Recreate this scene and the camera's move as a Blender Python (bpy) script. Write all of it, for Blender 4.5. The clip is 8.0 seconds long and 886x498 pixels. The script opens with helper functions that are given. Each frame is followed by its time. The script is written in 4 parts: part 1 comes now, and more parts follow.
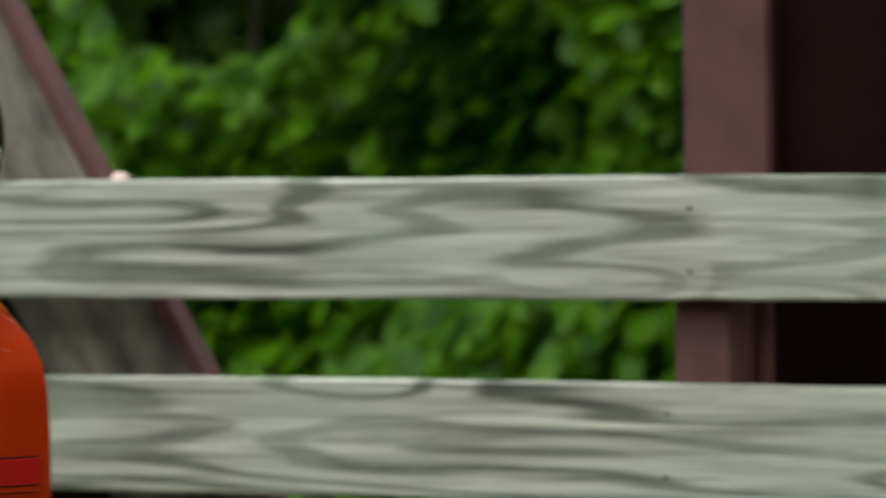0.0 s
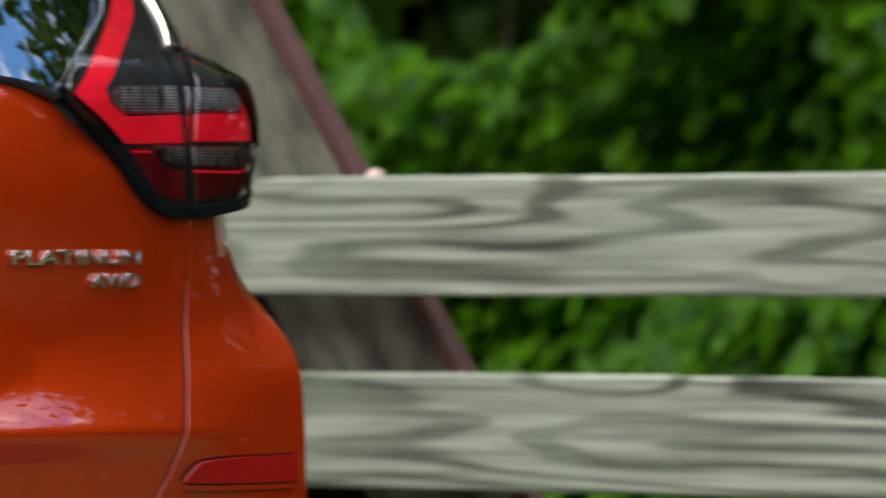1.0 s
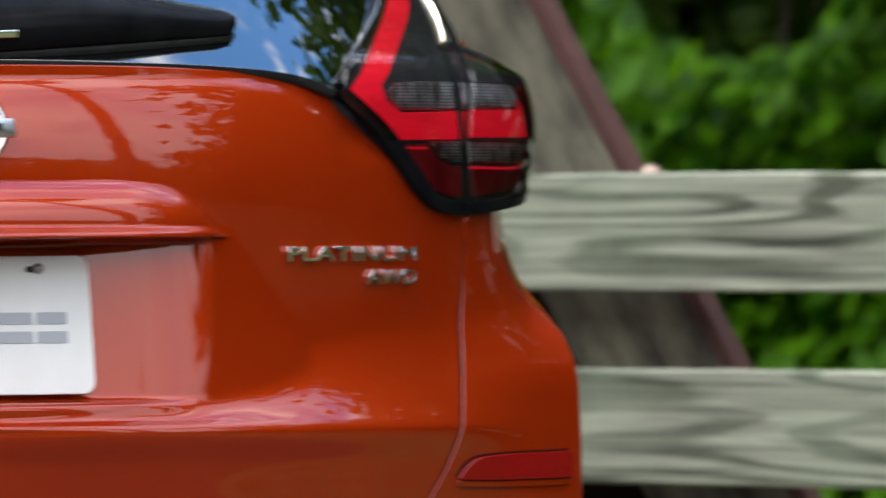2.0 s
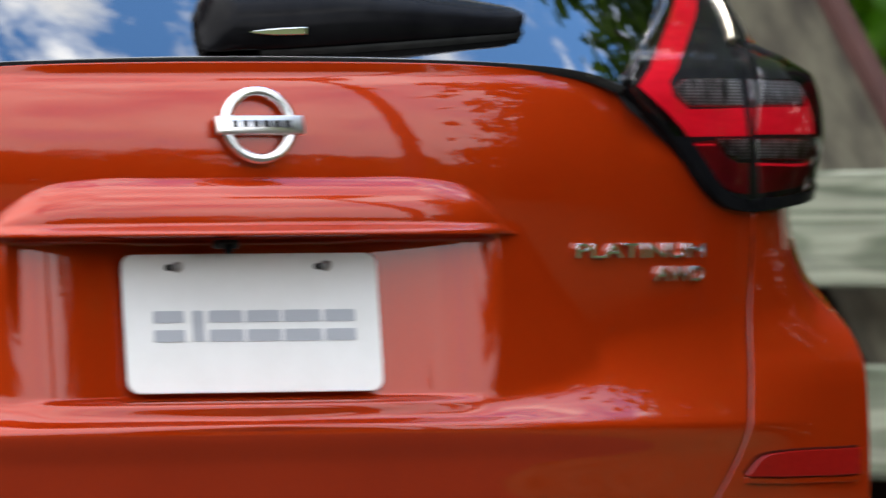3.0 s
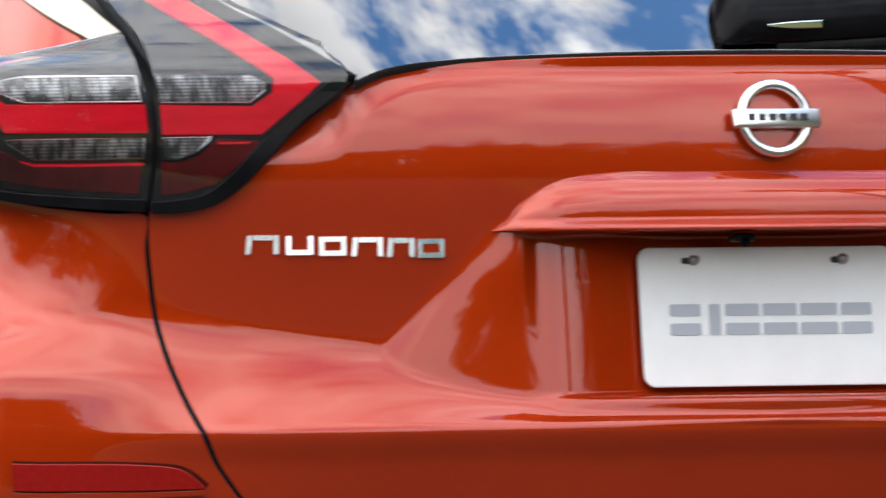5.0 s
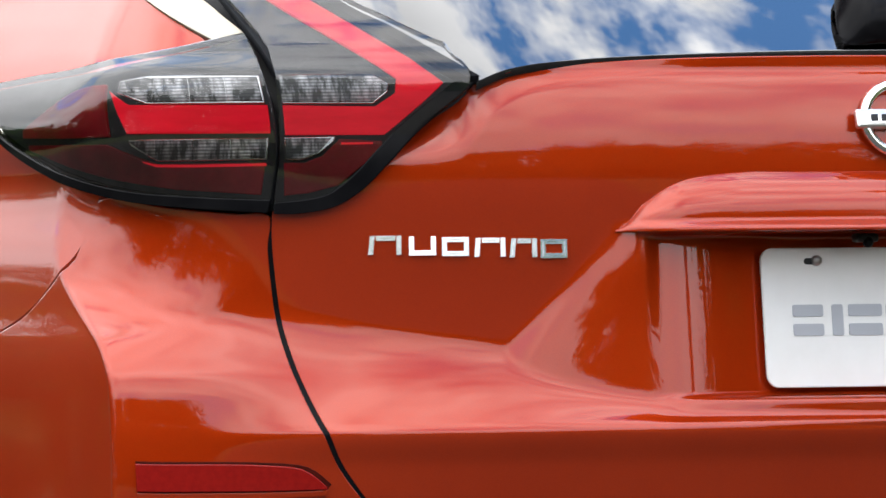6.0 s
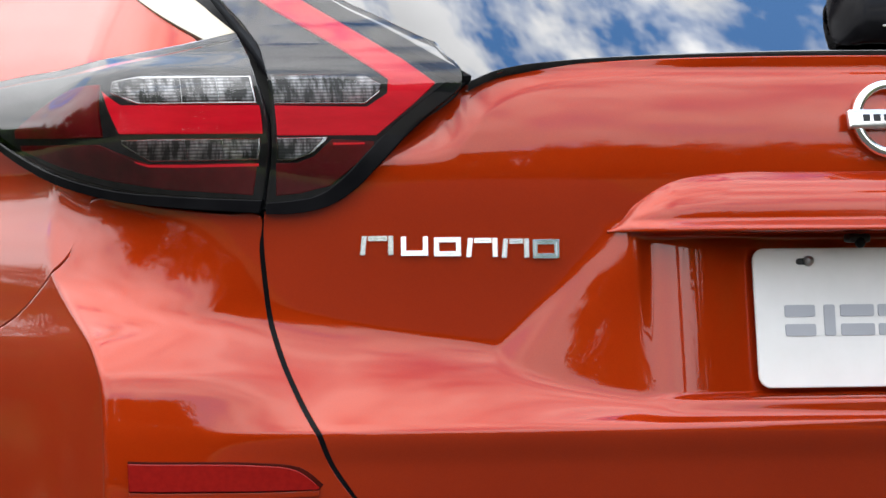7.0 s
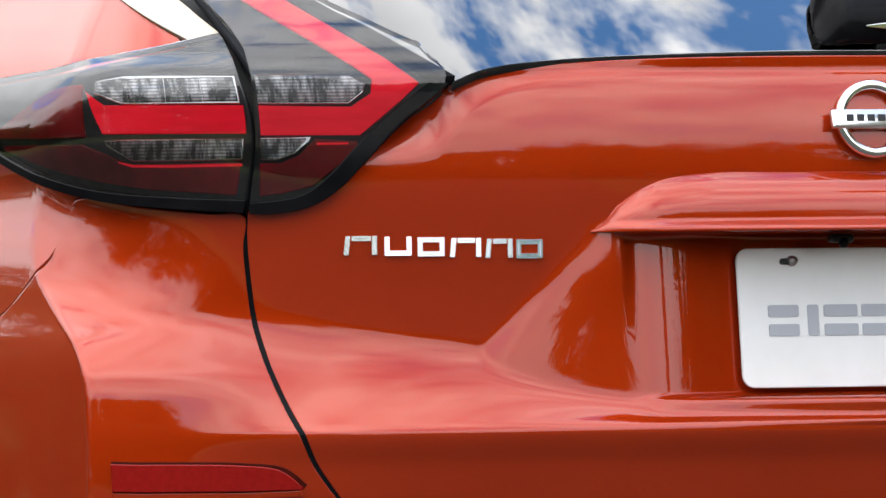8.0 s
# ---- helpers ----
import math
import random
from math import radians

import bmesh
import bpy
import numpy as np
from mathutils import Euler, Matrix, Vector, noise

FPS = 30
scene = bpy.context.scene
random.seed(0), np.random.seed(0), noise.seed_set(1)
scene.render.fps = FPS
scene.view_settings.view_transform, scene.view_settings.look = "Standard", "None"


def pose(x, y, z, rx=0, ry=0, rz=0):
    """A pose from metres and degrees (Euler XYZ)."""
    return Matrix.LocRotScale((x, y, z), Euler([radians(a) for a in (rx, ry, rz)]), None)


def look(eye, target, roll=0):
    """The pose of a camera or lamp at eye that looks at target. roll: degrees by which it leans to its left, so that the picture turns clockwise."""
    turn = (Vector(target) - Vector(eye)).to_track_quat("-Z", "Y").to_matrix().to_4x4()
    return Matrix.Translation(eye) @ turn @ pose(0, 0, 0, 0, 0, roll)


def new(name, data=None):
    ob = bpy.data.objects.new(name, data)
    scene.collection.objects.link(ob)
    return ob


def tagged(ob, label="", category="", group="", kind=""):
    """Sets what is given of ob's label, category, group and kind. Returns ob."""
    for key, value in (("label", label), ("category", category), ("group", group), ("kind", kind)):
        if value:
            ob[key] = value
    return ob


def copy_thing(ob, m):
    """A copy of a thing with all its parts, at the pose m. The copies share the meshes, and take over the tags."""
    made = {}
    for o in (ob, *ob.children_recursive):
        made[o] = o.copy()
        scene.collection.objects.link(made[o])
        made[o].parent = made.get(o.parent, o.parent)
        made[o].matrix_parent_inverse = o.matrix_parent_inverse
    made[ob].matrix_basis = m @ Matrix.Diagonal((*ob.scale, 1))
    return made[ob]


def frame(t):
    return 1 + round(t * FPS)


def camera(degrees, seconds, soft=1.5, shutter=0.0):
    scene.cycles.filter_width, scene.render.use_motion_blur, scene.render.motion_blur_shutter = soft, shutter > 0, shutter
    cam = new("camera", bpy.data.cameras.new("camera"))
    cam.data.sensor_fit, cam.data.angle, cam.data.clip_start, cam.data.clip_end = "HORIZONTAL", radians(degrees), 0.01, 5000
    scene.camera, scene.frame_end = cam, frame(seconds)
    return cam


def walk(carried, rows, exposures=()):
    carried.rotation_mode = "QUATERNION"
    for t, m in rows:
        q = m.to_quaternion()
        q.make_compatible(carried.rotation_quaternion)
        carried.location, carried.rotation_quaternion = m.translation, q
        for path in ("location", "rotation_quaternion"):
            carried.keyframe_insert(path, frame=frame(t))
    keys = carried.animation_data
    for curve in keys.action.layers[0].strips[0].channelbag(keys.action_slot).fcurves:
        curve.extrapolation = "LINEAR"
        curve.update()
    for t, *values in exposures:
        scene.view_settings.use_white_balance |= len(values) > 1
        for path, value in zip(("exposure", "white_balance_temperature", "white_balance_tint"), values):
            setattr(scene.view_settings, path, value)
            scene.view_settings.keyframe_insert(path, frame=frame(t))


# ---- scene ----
# ---- camera: a long lens on a tripod behind the car's left corner, panning over its tail ----
EYE = (-5.084, -11.419, 0.868)
cam = camera(4.431, 8.0, soft=1.5, shutter=0.7)
cam.data.dof.use_dof = True
cam.data.dof.focus_distance = 12.4
cam.data.dof.aperture_fstop = 15.0
PAN = ((0.0, -29.084, 0.326), (0.5, -28.460, 0.325), (1.0, -27.809, 0.3246), (1.5, -27.140, 0.327), (1.7, -26.852, 0.325),
       (2.8, -25.293, 0.319), (3.0, -24.988, 0.322), (3.5, -24.272, 0.324), (4.0, -23.537, 0.322), (4.5, -22.901, 0.321),
       (5.0, -22.404, 0.318), (5.2, -22.228, 0.320), (5.6, -21.95, 0.324), (6.0, -21.79, 0.327), (6.3, -21.773, 0.328),
       (6.5, -21.787, 0.328), (7.0, -21.830, 0.3277), (7.5, -21.874, 0.328), (8.0, -21.912, 0.327))
walk(cam, [(t, pose(*EYE, 90 + pitch, 0.66, yaw)) for t, yaw, pitch in PAN], exposures=((0.0, 0.91), (8.0, 0.91)))

# ---- daylight: broken cloud over a blue sky, the sun ahead of the car ----
SUN_UP, SUN_AROUND = 52, 24
world = bpy.data.worlds.new("sky")
scene.world = world
world.use_nodes = True


def node(tree, kind, inputs=(), operation="", data_type=""):
    n = tree.nodes.new(kind)
    if operation:
        n.operation = operation
    if data_type:
        n.data_type = data_type
    for key, value in dict(inputs).items():
        if data_type == "RGBA" and key in ("Factor", "A", "B"):
            key = {"Factor": 0, "A": 6, "B": 7}[key]
        if isinstance(value, bpy.types.NodeSocket):
            tree.links.new(value, n.inputs[key])
        else:
            n.inputs[key].default_value = value
    return n


def sky():
    t = world.node_tree
    t.nodes.clear()
    air = node(t, "ShaderNodeTexSky")
    air.sky_type, air.sun_disc, air.sun_elevation, air.sun_rotation = "NISHITA", False, radians(SUN_UP), radians(SUN_AROUND)
    air.air_density, air.dust_density, air.ozone_density = 1.0, 0.2, 0.8
    place = node(t, "ShaderNodeTexCoord")
    part_of = node(t, "ShaderNodeSeparateXYZ", {0: place.outputs["Generated"]})
    high = node(t, "ShaderNodeMath", {0: part_of.outputs[2], 1: 0.0}, operation="MAXIMUM")
    lift = node(t, "ShaderNodeMath", {0: high.outputs[0], 1: 0.6}, operation="ADD")
    flat = node(t, "ShaderNodeVectorMath", {0: place.outputs["Generated"]}, operation="DIVIDE")
    spread = node(t, "ShaderNodeCombineXYZ", {0: lift.outputs[0], 1: lift.outputs[0], 2: lift.outputs[0]})
    t.links.new(spread.outputs[0], flat.inputs[1])
    big = node(t, "ShaderNodeTexNoise", {"Vector": flat.outputs[0], "Scale": 13.1, "Detail": 9.0, "Roughness": 0.62, "Distortion": 0.25})
    wide = node(t, "ShaderNodeTexNoise", {"Vector": flat.outputs[0], "Scale": 4.2, "Detail": 6.0, "Roughness": 0.55})
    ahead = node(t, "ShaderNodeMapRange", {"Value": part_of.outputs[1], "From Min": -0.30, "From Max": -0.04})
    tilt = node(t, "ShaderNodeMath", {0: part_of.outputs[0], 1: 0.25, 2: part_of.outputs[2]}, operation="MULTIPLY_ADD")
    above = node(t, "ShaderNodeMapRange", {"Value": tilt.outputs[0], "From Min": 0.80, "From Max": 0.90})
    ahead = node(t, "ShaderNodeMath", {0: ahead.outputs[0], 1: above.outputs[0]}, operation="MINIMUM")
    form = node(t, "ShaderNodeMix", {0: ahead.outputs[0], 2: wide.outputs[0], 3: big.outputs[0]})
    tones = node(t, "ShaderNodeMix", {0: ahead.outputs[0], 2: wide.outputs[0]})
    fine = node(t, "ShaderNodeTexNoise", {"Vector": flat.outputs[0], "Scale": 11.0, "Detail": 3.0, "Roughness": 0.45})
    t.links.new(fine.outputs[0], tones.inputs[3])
    # cloud thickened low, behind, left and overhead to brighten what the car mirrors
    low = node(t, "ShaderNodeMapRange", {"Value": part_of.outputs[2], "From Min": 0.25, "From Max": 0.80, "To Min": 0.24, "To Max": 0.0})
    rear_bias = node(t, "ShaderNodeMapRange", {"Value": part_of.outputs[1], "From Min": 0.05, "From Max": -0.45, "To Min": 0.0, "To Max": 0.11})
    thick = node(t, "ShaderNodeMath", {0: low.outputs[0], 1: rear_bias.outputs[0]}, operation="MAXIMUM")
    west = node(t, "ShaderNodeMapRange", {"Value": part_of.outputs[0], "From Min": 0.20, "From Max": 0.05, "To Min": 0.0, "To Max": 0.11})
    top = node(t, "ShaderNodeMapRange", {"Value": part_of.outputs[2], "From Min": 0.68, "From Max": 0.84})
    zenith_bias = node(t, "ShaderNodeMath", {0: west.outputs[0], 1: top.outputs[0]}, operation="MULTIPLY")
    deep = node(t, "ShaderNodeMath", {0: thick.outputs[0], 1: zenith_bias.outputs[0]}, operation="ADD")
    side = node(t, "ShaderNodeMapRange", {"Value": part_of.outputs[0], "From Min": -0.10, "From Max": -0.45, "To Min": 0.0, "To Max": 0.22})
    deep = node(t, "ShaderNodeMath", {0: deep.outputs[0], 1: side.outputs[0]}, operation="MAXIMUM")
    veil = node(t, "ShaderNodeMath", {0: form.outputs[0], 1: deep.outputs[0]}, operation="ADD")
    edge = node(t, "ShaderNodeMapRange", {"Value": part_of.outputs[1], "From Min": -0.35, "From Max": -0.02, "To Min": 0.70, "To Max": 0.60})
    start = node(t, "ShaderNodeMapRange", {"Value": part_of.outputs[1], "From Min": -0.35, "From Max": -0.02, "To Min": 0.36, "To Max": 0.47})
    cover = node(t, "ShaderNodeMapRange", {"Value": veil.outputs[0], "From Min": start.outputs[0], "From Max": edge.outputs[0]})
    bright = node(t, "ShaderNodeVectorMath", {0: air.outputs[0], 1: (1.15, 1.80, 2.25)}, operation="MULTIPLY")
    tone = node(t, "ShaderNodeMapRange", {"Value": tones.outputs[0], "From Min": 0.3, "From Max": 0.7, "To Min": 9.0, "To Max": 15.5})
    # cloud dimmed towards the horizon to mute the tailgate's reflections
    base = node(t, "ShaderNodeMapRange", {"Value": part_of.outputs[2], "From Min": 0.12, "From Max": 0.75, "To Min": 0.58, "To Max": 1.16})
    shade = node(t, "ShaderNodeMath", {0: tone.outputs[0], 1: base.outputs[0]}, operation="MULTIPLY")
    cloud = node(t, "ShaderNodeVectorMath", {0: (0.965, 0.97, 0.985), "Scale": shade.outputs[0]}, operation="SCALE")
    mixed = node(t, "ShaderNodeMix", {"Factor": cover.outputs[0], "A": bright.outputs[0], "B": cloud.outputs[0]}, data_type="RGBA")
    glow = node(t, "ShaderNodeBackground", {"Strength": 0.15})
    t.links.new(mixed.outputs[2], glow.inputs[0])
    out = node(t, "ShaderNodeOutputWorld")
    t.links.new(glow.outputs[0], out.inputs[0])


sky()
sun = new("sun", bpy.data.lights.new("sun", "SUN"))
sun.data.energy, sun.data.angle, sun.data.color = 2.2, radians(0.6), (1.0, 0.95, 0.88)
sun.matrix_world = look((60 * math.sin(radians(SUN_AROUND)), 60 * math.cos(radians(SUN_AROUND)), 75), (0, 0, 0))


# ---- materials ----
def material(name, color, rough, metal=0.0, **more):
    m = bpy.data.materials.new(name)
    m.use_nodes = True
    p = m.node_tree.nodes["Principled BSDF"]
    p.inputs["Base Color"].default_value = (*color, 1)
    p.inputs["Roughness"].default_value, p.inputs["Metallic"].default_value = rough, metal
    for key, value in more.items():
        p.inputs[key.replace("_", " ")].default_value = value
    return m


def varied(m, color_a, color_b, scale, detail=6.0, stretch=(1, 1, 1), bump=0.0, coords="Object", low=0.35, high=0.65, rough=None):
    """Two tones mixed by a noise, with a relief of the same grain."""
    t = m.node_tree
    p = t.nodes["Principled BSDF"]
    where = node(t, "ShaderNodeTexCoord")
    placed = node(t, "ShaderNodeMapping", {"Vector": where.outputs[coords], "Scale": stretch})
    grain = node(t, "ShaderNodeTexNoise", {"Vector": placed.outputs[0], "Scale": scale, "Detail": detail, "Roughness": 0.6})
    span = node(t, "ShaderNodeMapRange", {"Value": grain.outputs[0], "From Min": low, "From Max": high})
    both = node(t, "ShaderNodeMix", {"Factor": span.outputs[0], "A": (*color_a, 1), "B": (*color_b, 1)}, data_type="RGBA")
    t.links.new(both.outputs[2], p.inputs["Base Color"])
    if bump:
        relief = node(t, "ShaderNodeBump", {"Height": grain.outputs[0], "Strength": bump, "Distance": 0.01})
        t.links.new(relief.outputs[0], p.inputs["Normal"])
    if rough:
        soft = node(t, "ShaderNodeMapRange", {"Value": grain.outputs[0], "From Min": 0.3, "From Max": 0.7, "To Min": rough[0], "To Max": rough[1]})
        t.links.new(soft.outputs[0], p.inputs["Roughness"])
    return m


def pane(name, tint, rough=0.0, index=1.5):
    """Thin glass: clear, tinted, with the gloss of its surface."""
    m = bpy.data.materials.new(name)
    m.use_nodes = True
    t = m.node_tree
    t.nodes.clear()
    gloss = node(t, "ShaderNodeBsdfGlossy", {"Roughness": rough})
    clear = node(t, "ShaderNodeBsdfTransparent", {"Color": (*tint, 1)})
    edge = node(t, "ShaderNodeFresnel", {"IOR": index})
    both = node(t, "ShaderNodeMixShader", {0: edge.outputs[0], 1: clear.outputs[0], 2: gloss.outputs[0]})
    node(t, "ShaderNodeOutputMaterial", {0: both.outputs[0]})
    return m


def car_paint():
    m = material("orange_paint", (0.42, 0.05, 0.006), 0.42, 0.40, Specular_IOR_Level=0.0, Coat_Weight=1.0, Coat_Roughness=0.006, Coat_IOR=1.56)
    t = m.node_tree
    p = t.nodes["Principled BSDF"]
    where = node(t, "ShaderNodeTexCoord")
    flake = node(t, "ShaderNodeTexNoise", {"Vector": where.outputs["Object"], "Scale": 900.0, "Detail": 2.0})
    cloudy = node(t, "ShaderNodeTexNoise", {"Vector": where.outputs["Object"], "Scale": 5.0, "Detail": 4.0})
    joined = node(t, "ShaderNodeMath", {0: flake.outputs[0], 1: cloudy.outputs[0]}, operation="ADD")
    span = node(t, "ShaderNodeMapRange", {"Value": joined.outputs[0], "From Min": 0.6, "From Max": 1.4})
    tone = node(t, "ShaderNodeMix", {"Factor": span.outputs[0], "A": (0.310, 0.0200, 0.0016, 1), "B": (0.395, 0.0300, 0.0030, 1)}, data_type="RGBA")
    t.links.new(tone.outputs[2], p.inputs["Base Color"])
    peel = node(t, "ShaderNodeTexNoise", {"Vector": where.outputs["Object"], "Scale": 130.0, "Detail": 1.0})
    wavy = node(t, "ShaderNodeBump", {"Height": peel.outputs[0], "Strength": 0.012, "Distance": 0.002})
    t.links.new(wavy.outputs[0], p.inputs["Coat Normal"])
    return m


def weathered_wood():
    """Silvery green planks: rings cut along the board, with knots, checks and algae."""
    m = material("weathered_wood", (0.4, 0.4, 0.36), 0.85)
    t = m.node_tree
    p = t.nodes["Principled BSDF"]
    where = node(t, "ShaderNodeTexCoord")
    shift = node(t, "ShaderNodeObjectInfo")
    moved = node(t, "ShaderNodeVectorMath", {0: shift.outputs["Random"], 1: (37.0, 17.0, 29.0)}, operation="MULTIPLY")
    at = node(t, "ShaderNodeVectorMath", {0: where.outputs["Object"], 1: moved.outputs[0]}, operation="ADD")
    long = node(t, "ShaderNodeMapping", {"Vector": at.outputs[0], "Scale": (0.40, 1.0, 6.0)})
    swirl = node(t, "ShaderNodeTexNoise", {"Vector": long.outputs[0], "Scale": 1.2, "Detail": 2.0, "Roughness": 0.45, "Distortion": 0.1})
    rings = node(t, "ShaderNodeMath", {0: swirl.outputs[0], 1: 66.0}, operation="MULTIPLY")
    knot_at = node(t, "ShaderNodeMapping", {"Vector": at.outputs[0], "Scale": (1.25, 0.05, 8.5)})
    knots = node(t, "ShaderNodeTexVoronoi", {"Vector": knot_at.outputs[0], "Scale": 1.0})
    near_knot = node(t, "ShaderNodeMapRange", {"Value": knots.outputs["Distance"], "From Min": 0.0, "From Max": 0.45, "To Min": 15.0, "To Max": 0.0})
    near_knot.interpolation_type = "SMOOTHSTEP"
    eyes = node(t, "ShaderNodeMath", {0: rings.outputs[0], 1: near_knot.outputs[0]}, operation="ADD")
    fibre_at = node(t, "ShaderNodeMapping", {"Vector": at.outputs[0], "Scale": (1.1, 20.0, 34.0)})
    fibre = node(t, "ShaderNodeTexNoise", {"Vector": fibre_at.outputs[0], "Scale": 2.0, "Detail": 5.0, "Roughness": 0.6})
    ragged = node(t, "ShaderNodeMath", {0: fibre.outputs[0], 1: 2.6, 2: eyes.outputs[0]}, operation="MULTIPLY_ADD")
    wave = node(t, "ShaderNodeMath", {0: ragged.outputs[0]}, operation="SINE")
    ring = node(t, "ShaderNodeMapRange", {"Value": wave.outputs[0], "From Min": -0.95, "From Max": 0.05})
    faint = node(t, "ShaderNodeTexNoise", {"Vector": long.outputs[0], "Scale": 0.9, "Detail": 1.0})
    keep = node(t, "ShaderNodeMapRange", {"Value": faint.outputs[0], "From Min": 0.38, "From Max": 0.56, "To Min": 0.70, "To Max": 0.0})
    rings2 = node(t, "ShaderNodeMath", {0: ring.outputs[0], 1: keep.outputs[0]}, operation="MAXIMUM")
    mix1 = node(t, "ShaderNodeMix", {"Factor": rings2.outputs[0], "A": (0.046, 0.056, 0.032, 1), "B": (0.252, 0.266, 0.205, 1)}, data_type="RGBA")
    fib = node(t, "ShaderNodeMapRange", {"Value": fibre.outputs[0], "From Min": 0.3, "From Max": 0.7, "To Min": 0.42, "To Max": 1.50})
    mix2 = node(t, "ShaderNodeVectorMath", {0: mix1.outputs[2], "Scale": fib.outputs[0]}, operation="SCALE")
    stain = node(t, "ShaderNodeTexNoise", {"Vector": at.outputs[0], "Scale": 3.2, "Detail": 4.0})
    algae = node(t, "ShaderNodeMapRange", {"Value": stain.outputs[0], "From Min": 0.45, "From Max": 0.75, "To Max": 0.55})
    mix3 = node(t, "ShaderNodeMix", {"Factor": algae.outputs[0], "A": mix2.outputs[0], "B": (0.235, 0.285, 0.20, 1)}, data_type="RGBA")
    check_at = node(t, "ShaderNodeMapping", {"Vector": at.outputs[0], "Scale": (0.9, 3.0, 55.0)})
    checks = node(t, "ShaderNodeTexNoise", {"Vector": check_at.outputs[0], "Scale": 1.6, "Detail": 2.0, "Roughness": 0.5})
    open_at = node(t, "ShaderNodeMapRange", {"Value": checks.outputs[0], "From Min": 0.60, "From Max": 0.72, "To Min": 1.0, "To Max": 0.45})
    worn = node(t, "ShaderNodeVectorMath", {0: mix3.outputs[2], "Scale": open_at.outputs[0]}, operation="SCALE")
    t.links.new(worn.outputs[0], p.inputs["Base Color"])
    relief = node(t, "ShaderNodeBump", {"Height": fibre.outputs[0], "Strength": 0.5, "Distance": 0.004})
    t.links.new(relief.outputs[0], p.inputs["Normal"])
    return m


def leaf_green(name, dark, light, through_light=0.3, gloss=0.15):
    m = material(name, light, 0.38, Specular_IOR_Level=gloss)
    t = m.node_tree
    p = t.nodes["Principled BSDF"]
    each = node(t, "ShaderNodeNewGeometry")
    both = node(t, "ShaderNodeMix", {"Factor": each.outputs["Random Per Island"], "A": (*dark, 1), "B": (*light, 1)}, data_type="RGBA")
    t.links.new(both.outputs[2], p.inputs["Base Color"])
    thin = node(t, "ShaderNodeBsdfTranslucent")
    t.links.new(both.outputs[2], thin.inputs[0])
    mix = node(t, "ShaderNodeMixShader", {0: through_light, 1: p.outputs[0], 2: thin.outputs[0]})
    t.links.new(mix.outputs[0], t.nodes["Material Output"].inputs[0])
    return m


def faceted():
    """Rows of small silvered prisms behind clear plastic, with painted glints."""
    m = material("mirror_cell", (0.30, 0.31, 0.31), 0.30, 0.28)
    t = m.node_tree
    where = node(t, "ShaderNodeTexCoord")
    at = node(t, "ShaderNodeSeparateXYZ", {0: where.outputs["Object"]})
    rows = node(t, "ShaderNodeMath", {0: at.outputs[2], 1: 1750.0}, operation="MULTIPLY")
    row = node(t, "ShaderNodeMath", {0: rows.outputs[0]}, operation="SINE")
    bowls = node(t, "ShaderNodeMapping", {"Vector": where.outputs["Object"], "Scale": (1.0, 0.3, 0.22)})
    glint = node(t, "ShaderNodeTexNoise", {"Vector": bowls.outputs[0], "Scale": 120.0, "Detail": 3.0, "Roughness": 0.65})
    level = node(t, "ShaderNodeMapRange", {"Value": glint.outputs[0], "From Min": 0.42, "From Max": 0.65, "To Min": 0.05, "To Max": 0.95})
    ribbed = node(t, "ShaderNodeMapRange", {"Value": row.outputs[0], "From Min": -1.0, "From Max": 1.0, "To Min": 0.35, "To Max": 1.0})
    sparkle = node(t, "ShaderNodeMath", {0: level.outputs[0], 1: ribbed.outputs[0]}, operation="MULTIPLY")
    # the prisms' bright glints and dark gaps are painted into the colour
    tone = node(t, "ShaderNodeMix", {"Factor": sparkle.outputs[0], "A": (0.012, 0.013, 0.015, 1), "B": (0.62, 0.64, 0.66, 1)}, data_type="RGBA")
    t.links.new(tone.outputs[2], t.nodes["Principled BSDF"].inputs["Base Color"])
    relief = node(t, "ShaderNodeBump", {"Height": sparkle.outputs[0], "Strength": 0.3, "Distance": 0.0015})
    t.links.new(relief.outputs[0], t.nodes["Principled BSDF"].inputs["Normal"])
    return m


PAINT = car_paint()
BLACK = varied(material("black_plastic", (0.012, 0.012, 0.013), 0.35, Specular_IOR_Level=0.25), (0.010, 0.010, 0.011), (0.018, 0.018, 0.019), 40, rough=(0.28, 0.45))
GLOSS_BLACK = varied(material("gloss_black", (0.006, 0.006, 0.007), 0.16, Specular_IOR_Level=0.06), (0.004, 0.004, 0.005), (0.008, 0.008, 0.009), 25)
WIPER_BLACK = varied(material("wiper_plastic", (0.006, 0.005, 0.007), 0.2, Specular_IOR_Level=0.06), (0.004, 0.004, 0.005), (0.008, 0.008, 0.009), 30)
RUBBER = varied(material("rubber", (0.015, 0.015, 0.015), 0.8, Specular_IOR_Level=0.15), (0.012, 0.012, 0.012), (0.022, 0.022, 0.021), 60, bump=0.1)
CHROME = material("chrome", (0.86, 0.87, 0.88), 0.06, 1.0)
BEZEL = material("bright_bezel", (0.50, 0.51, 0.52), 0.22, 1.0)
SATIN = varied(material("satin_chrome", (0.46, 0.42, 0.35), 0.35, 1.0), (0.36, 0.33, 0.275), (0.41, 0.375, 0.31), 30, stretch=(1, 1, 8))
LAMP_DARK = varied(material("smoked_housing", (0.03, 0.032, 0.035), 0.4, Specular_IOR_Level=0.04), (0.024, 0.026, 0.030), (0.040, 0.043, 0.048), 30)
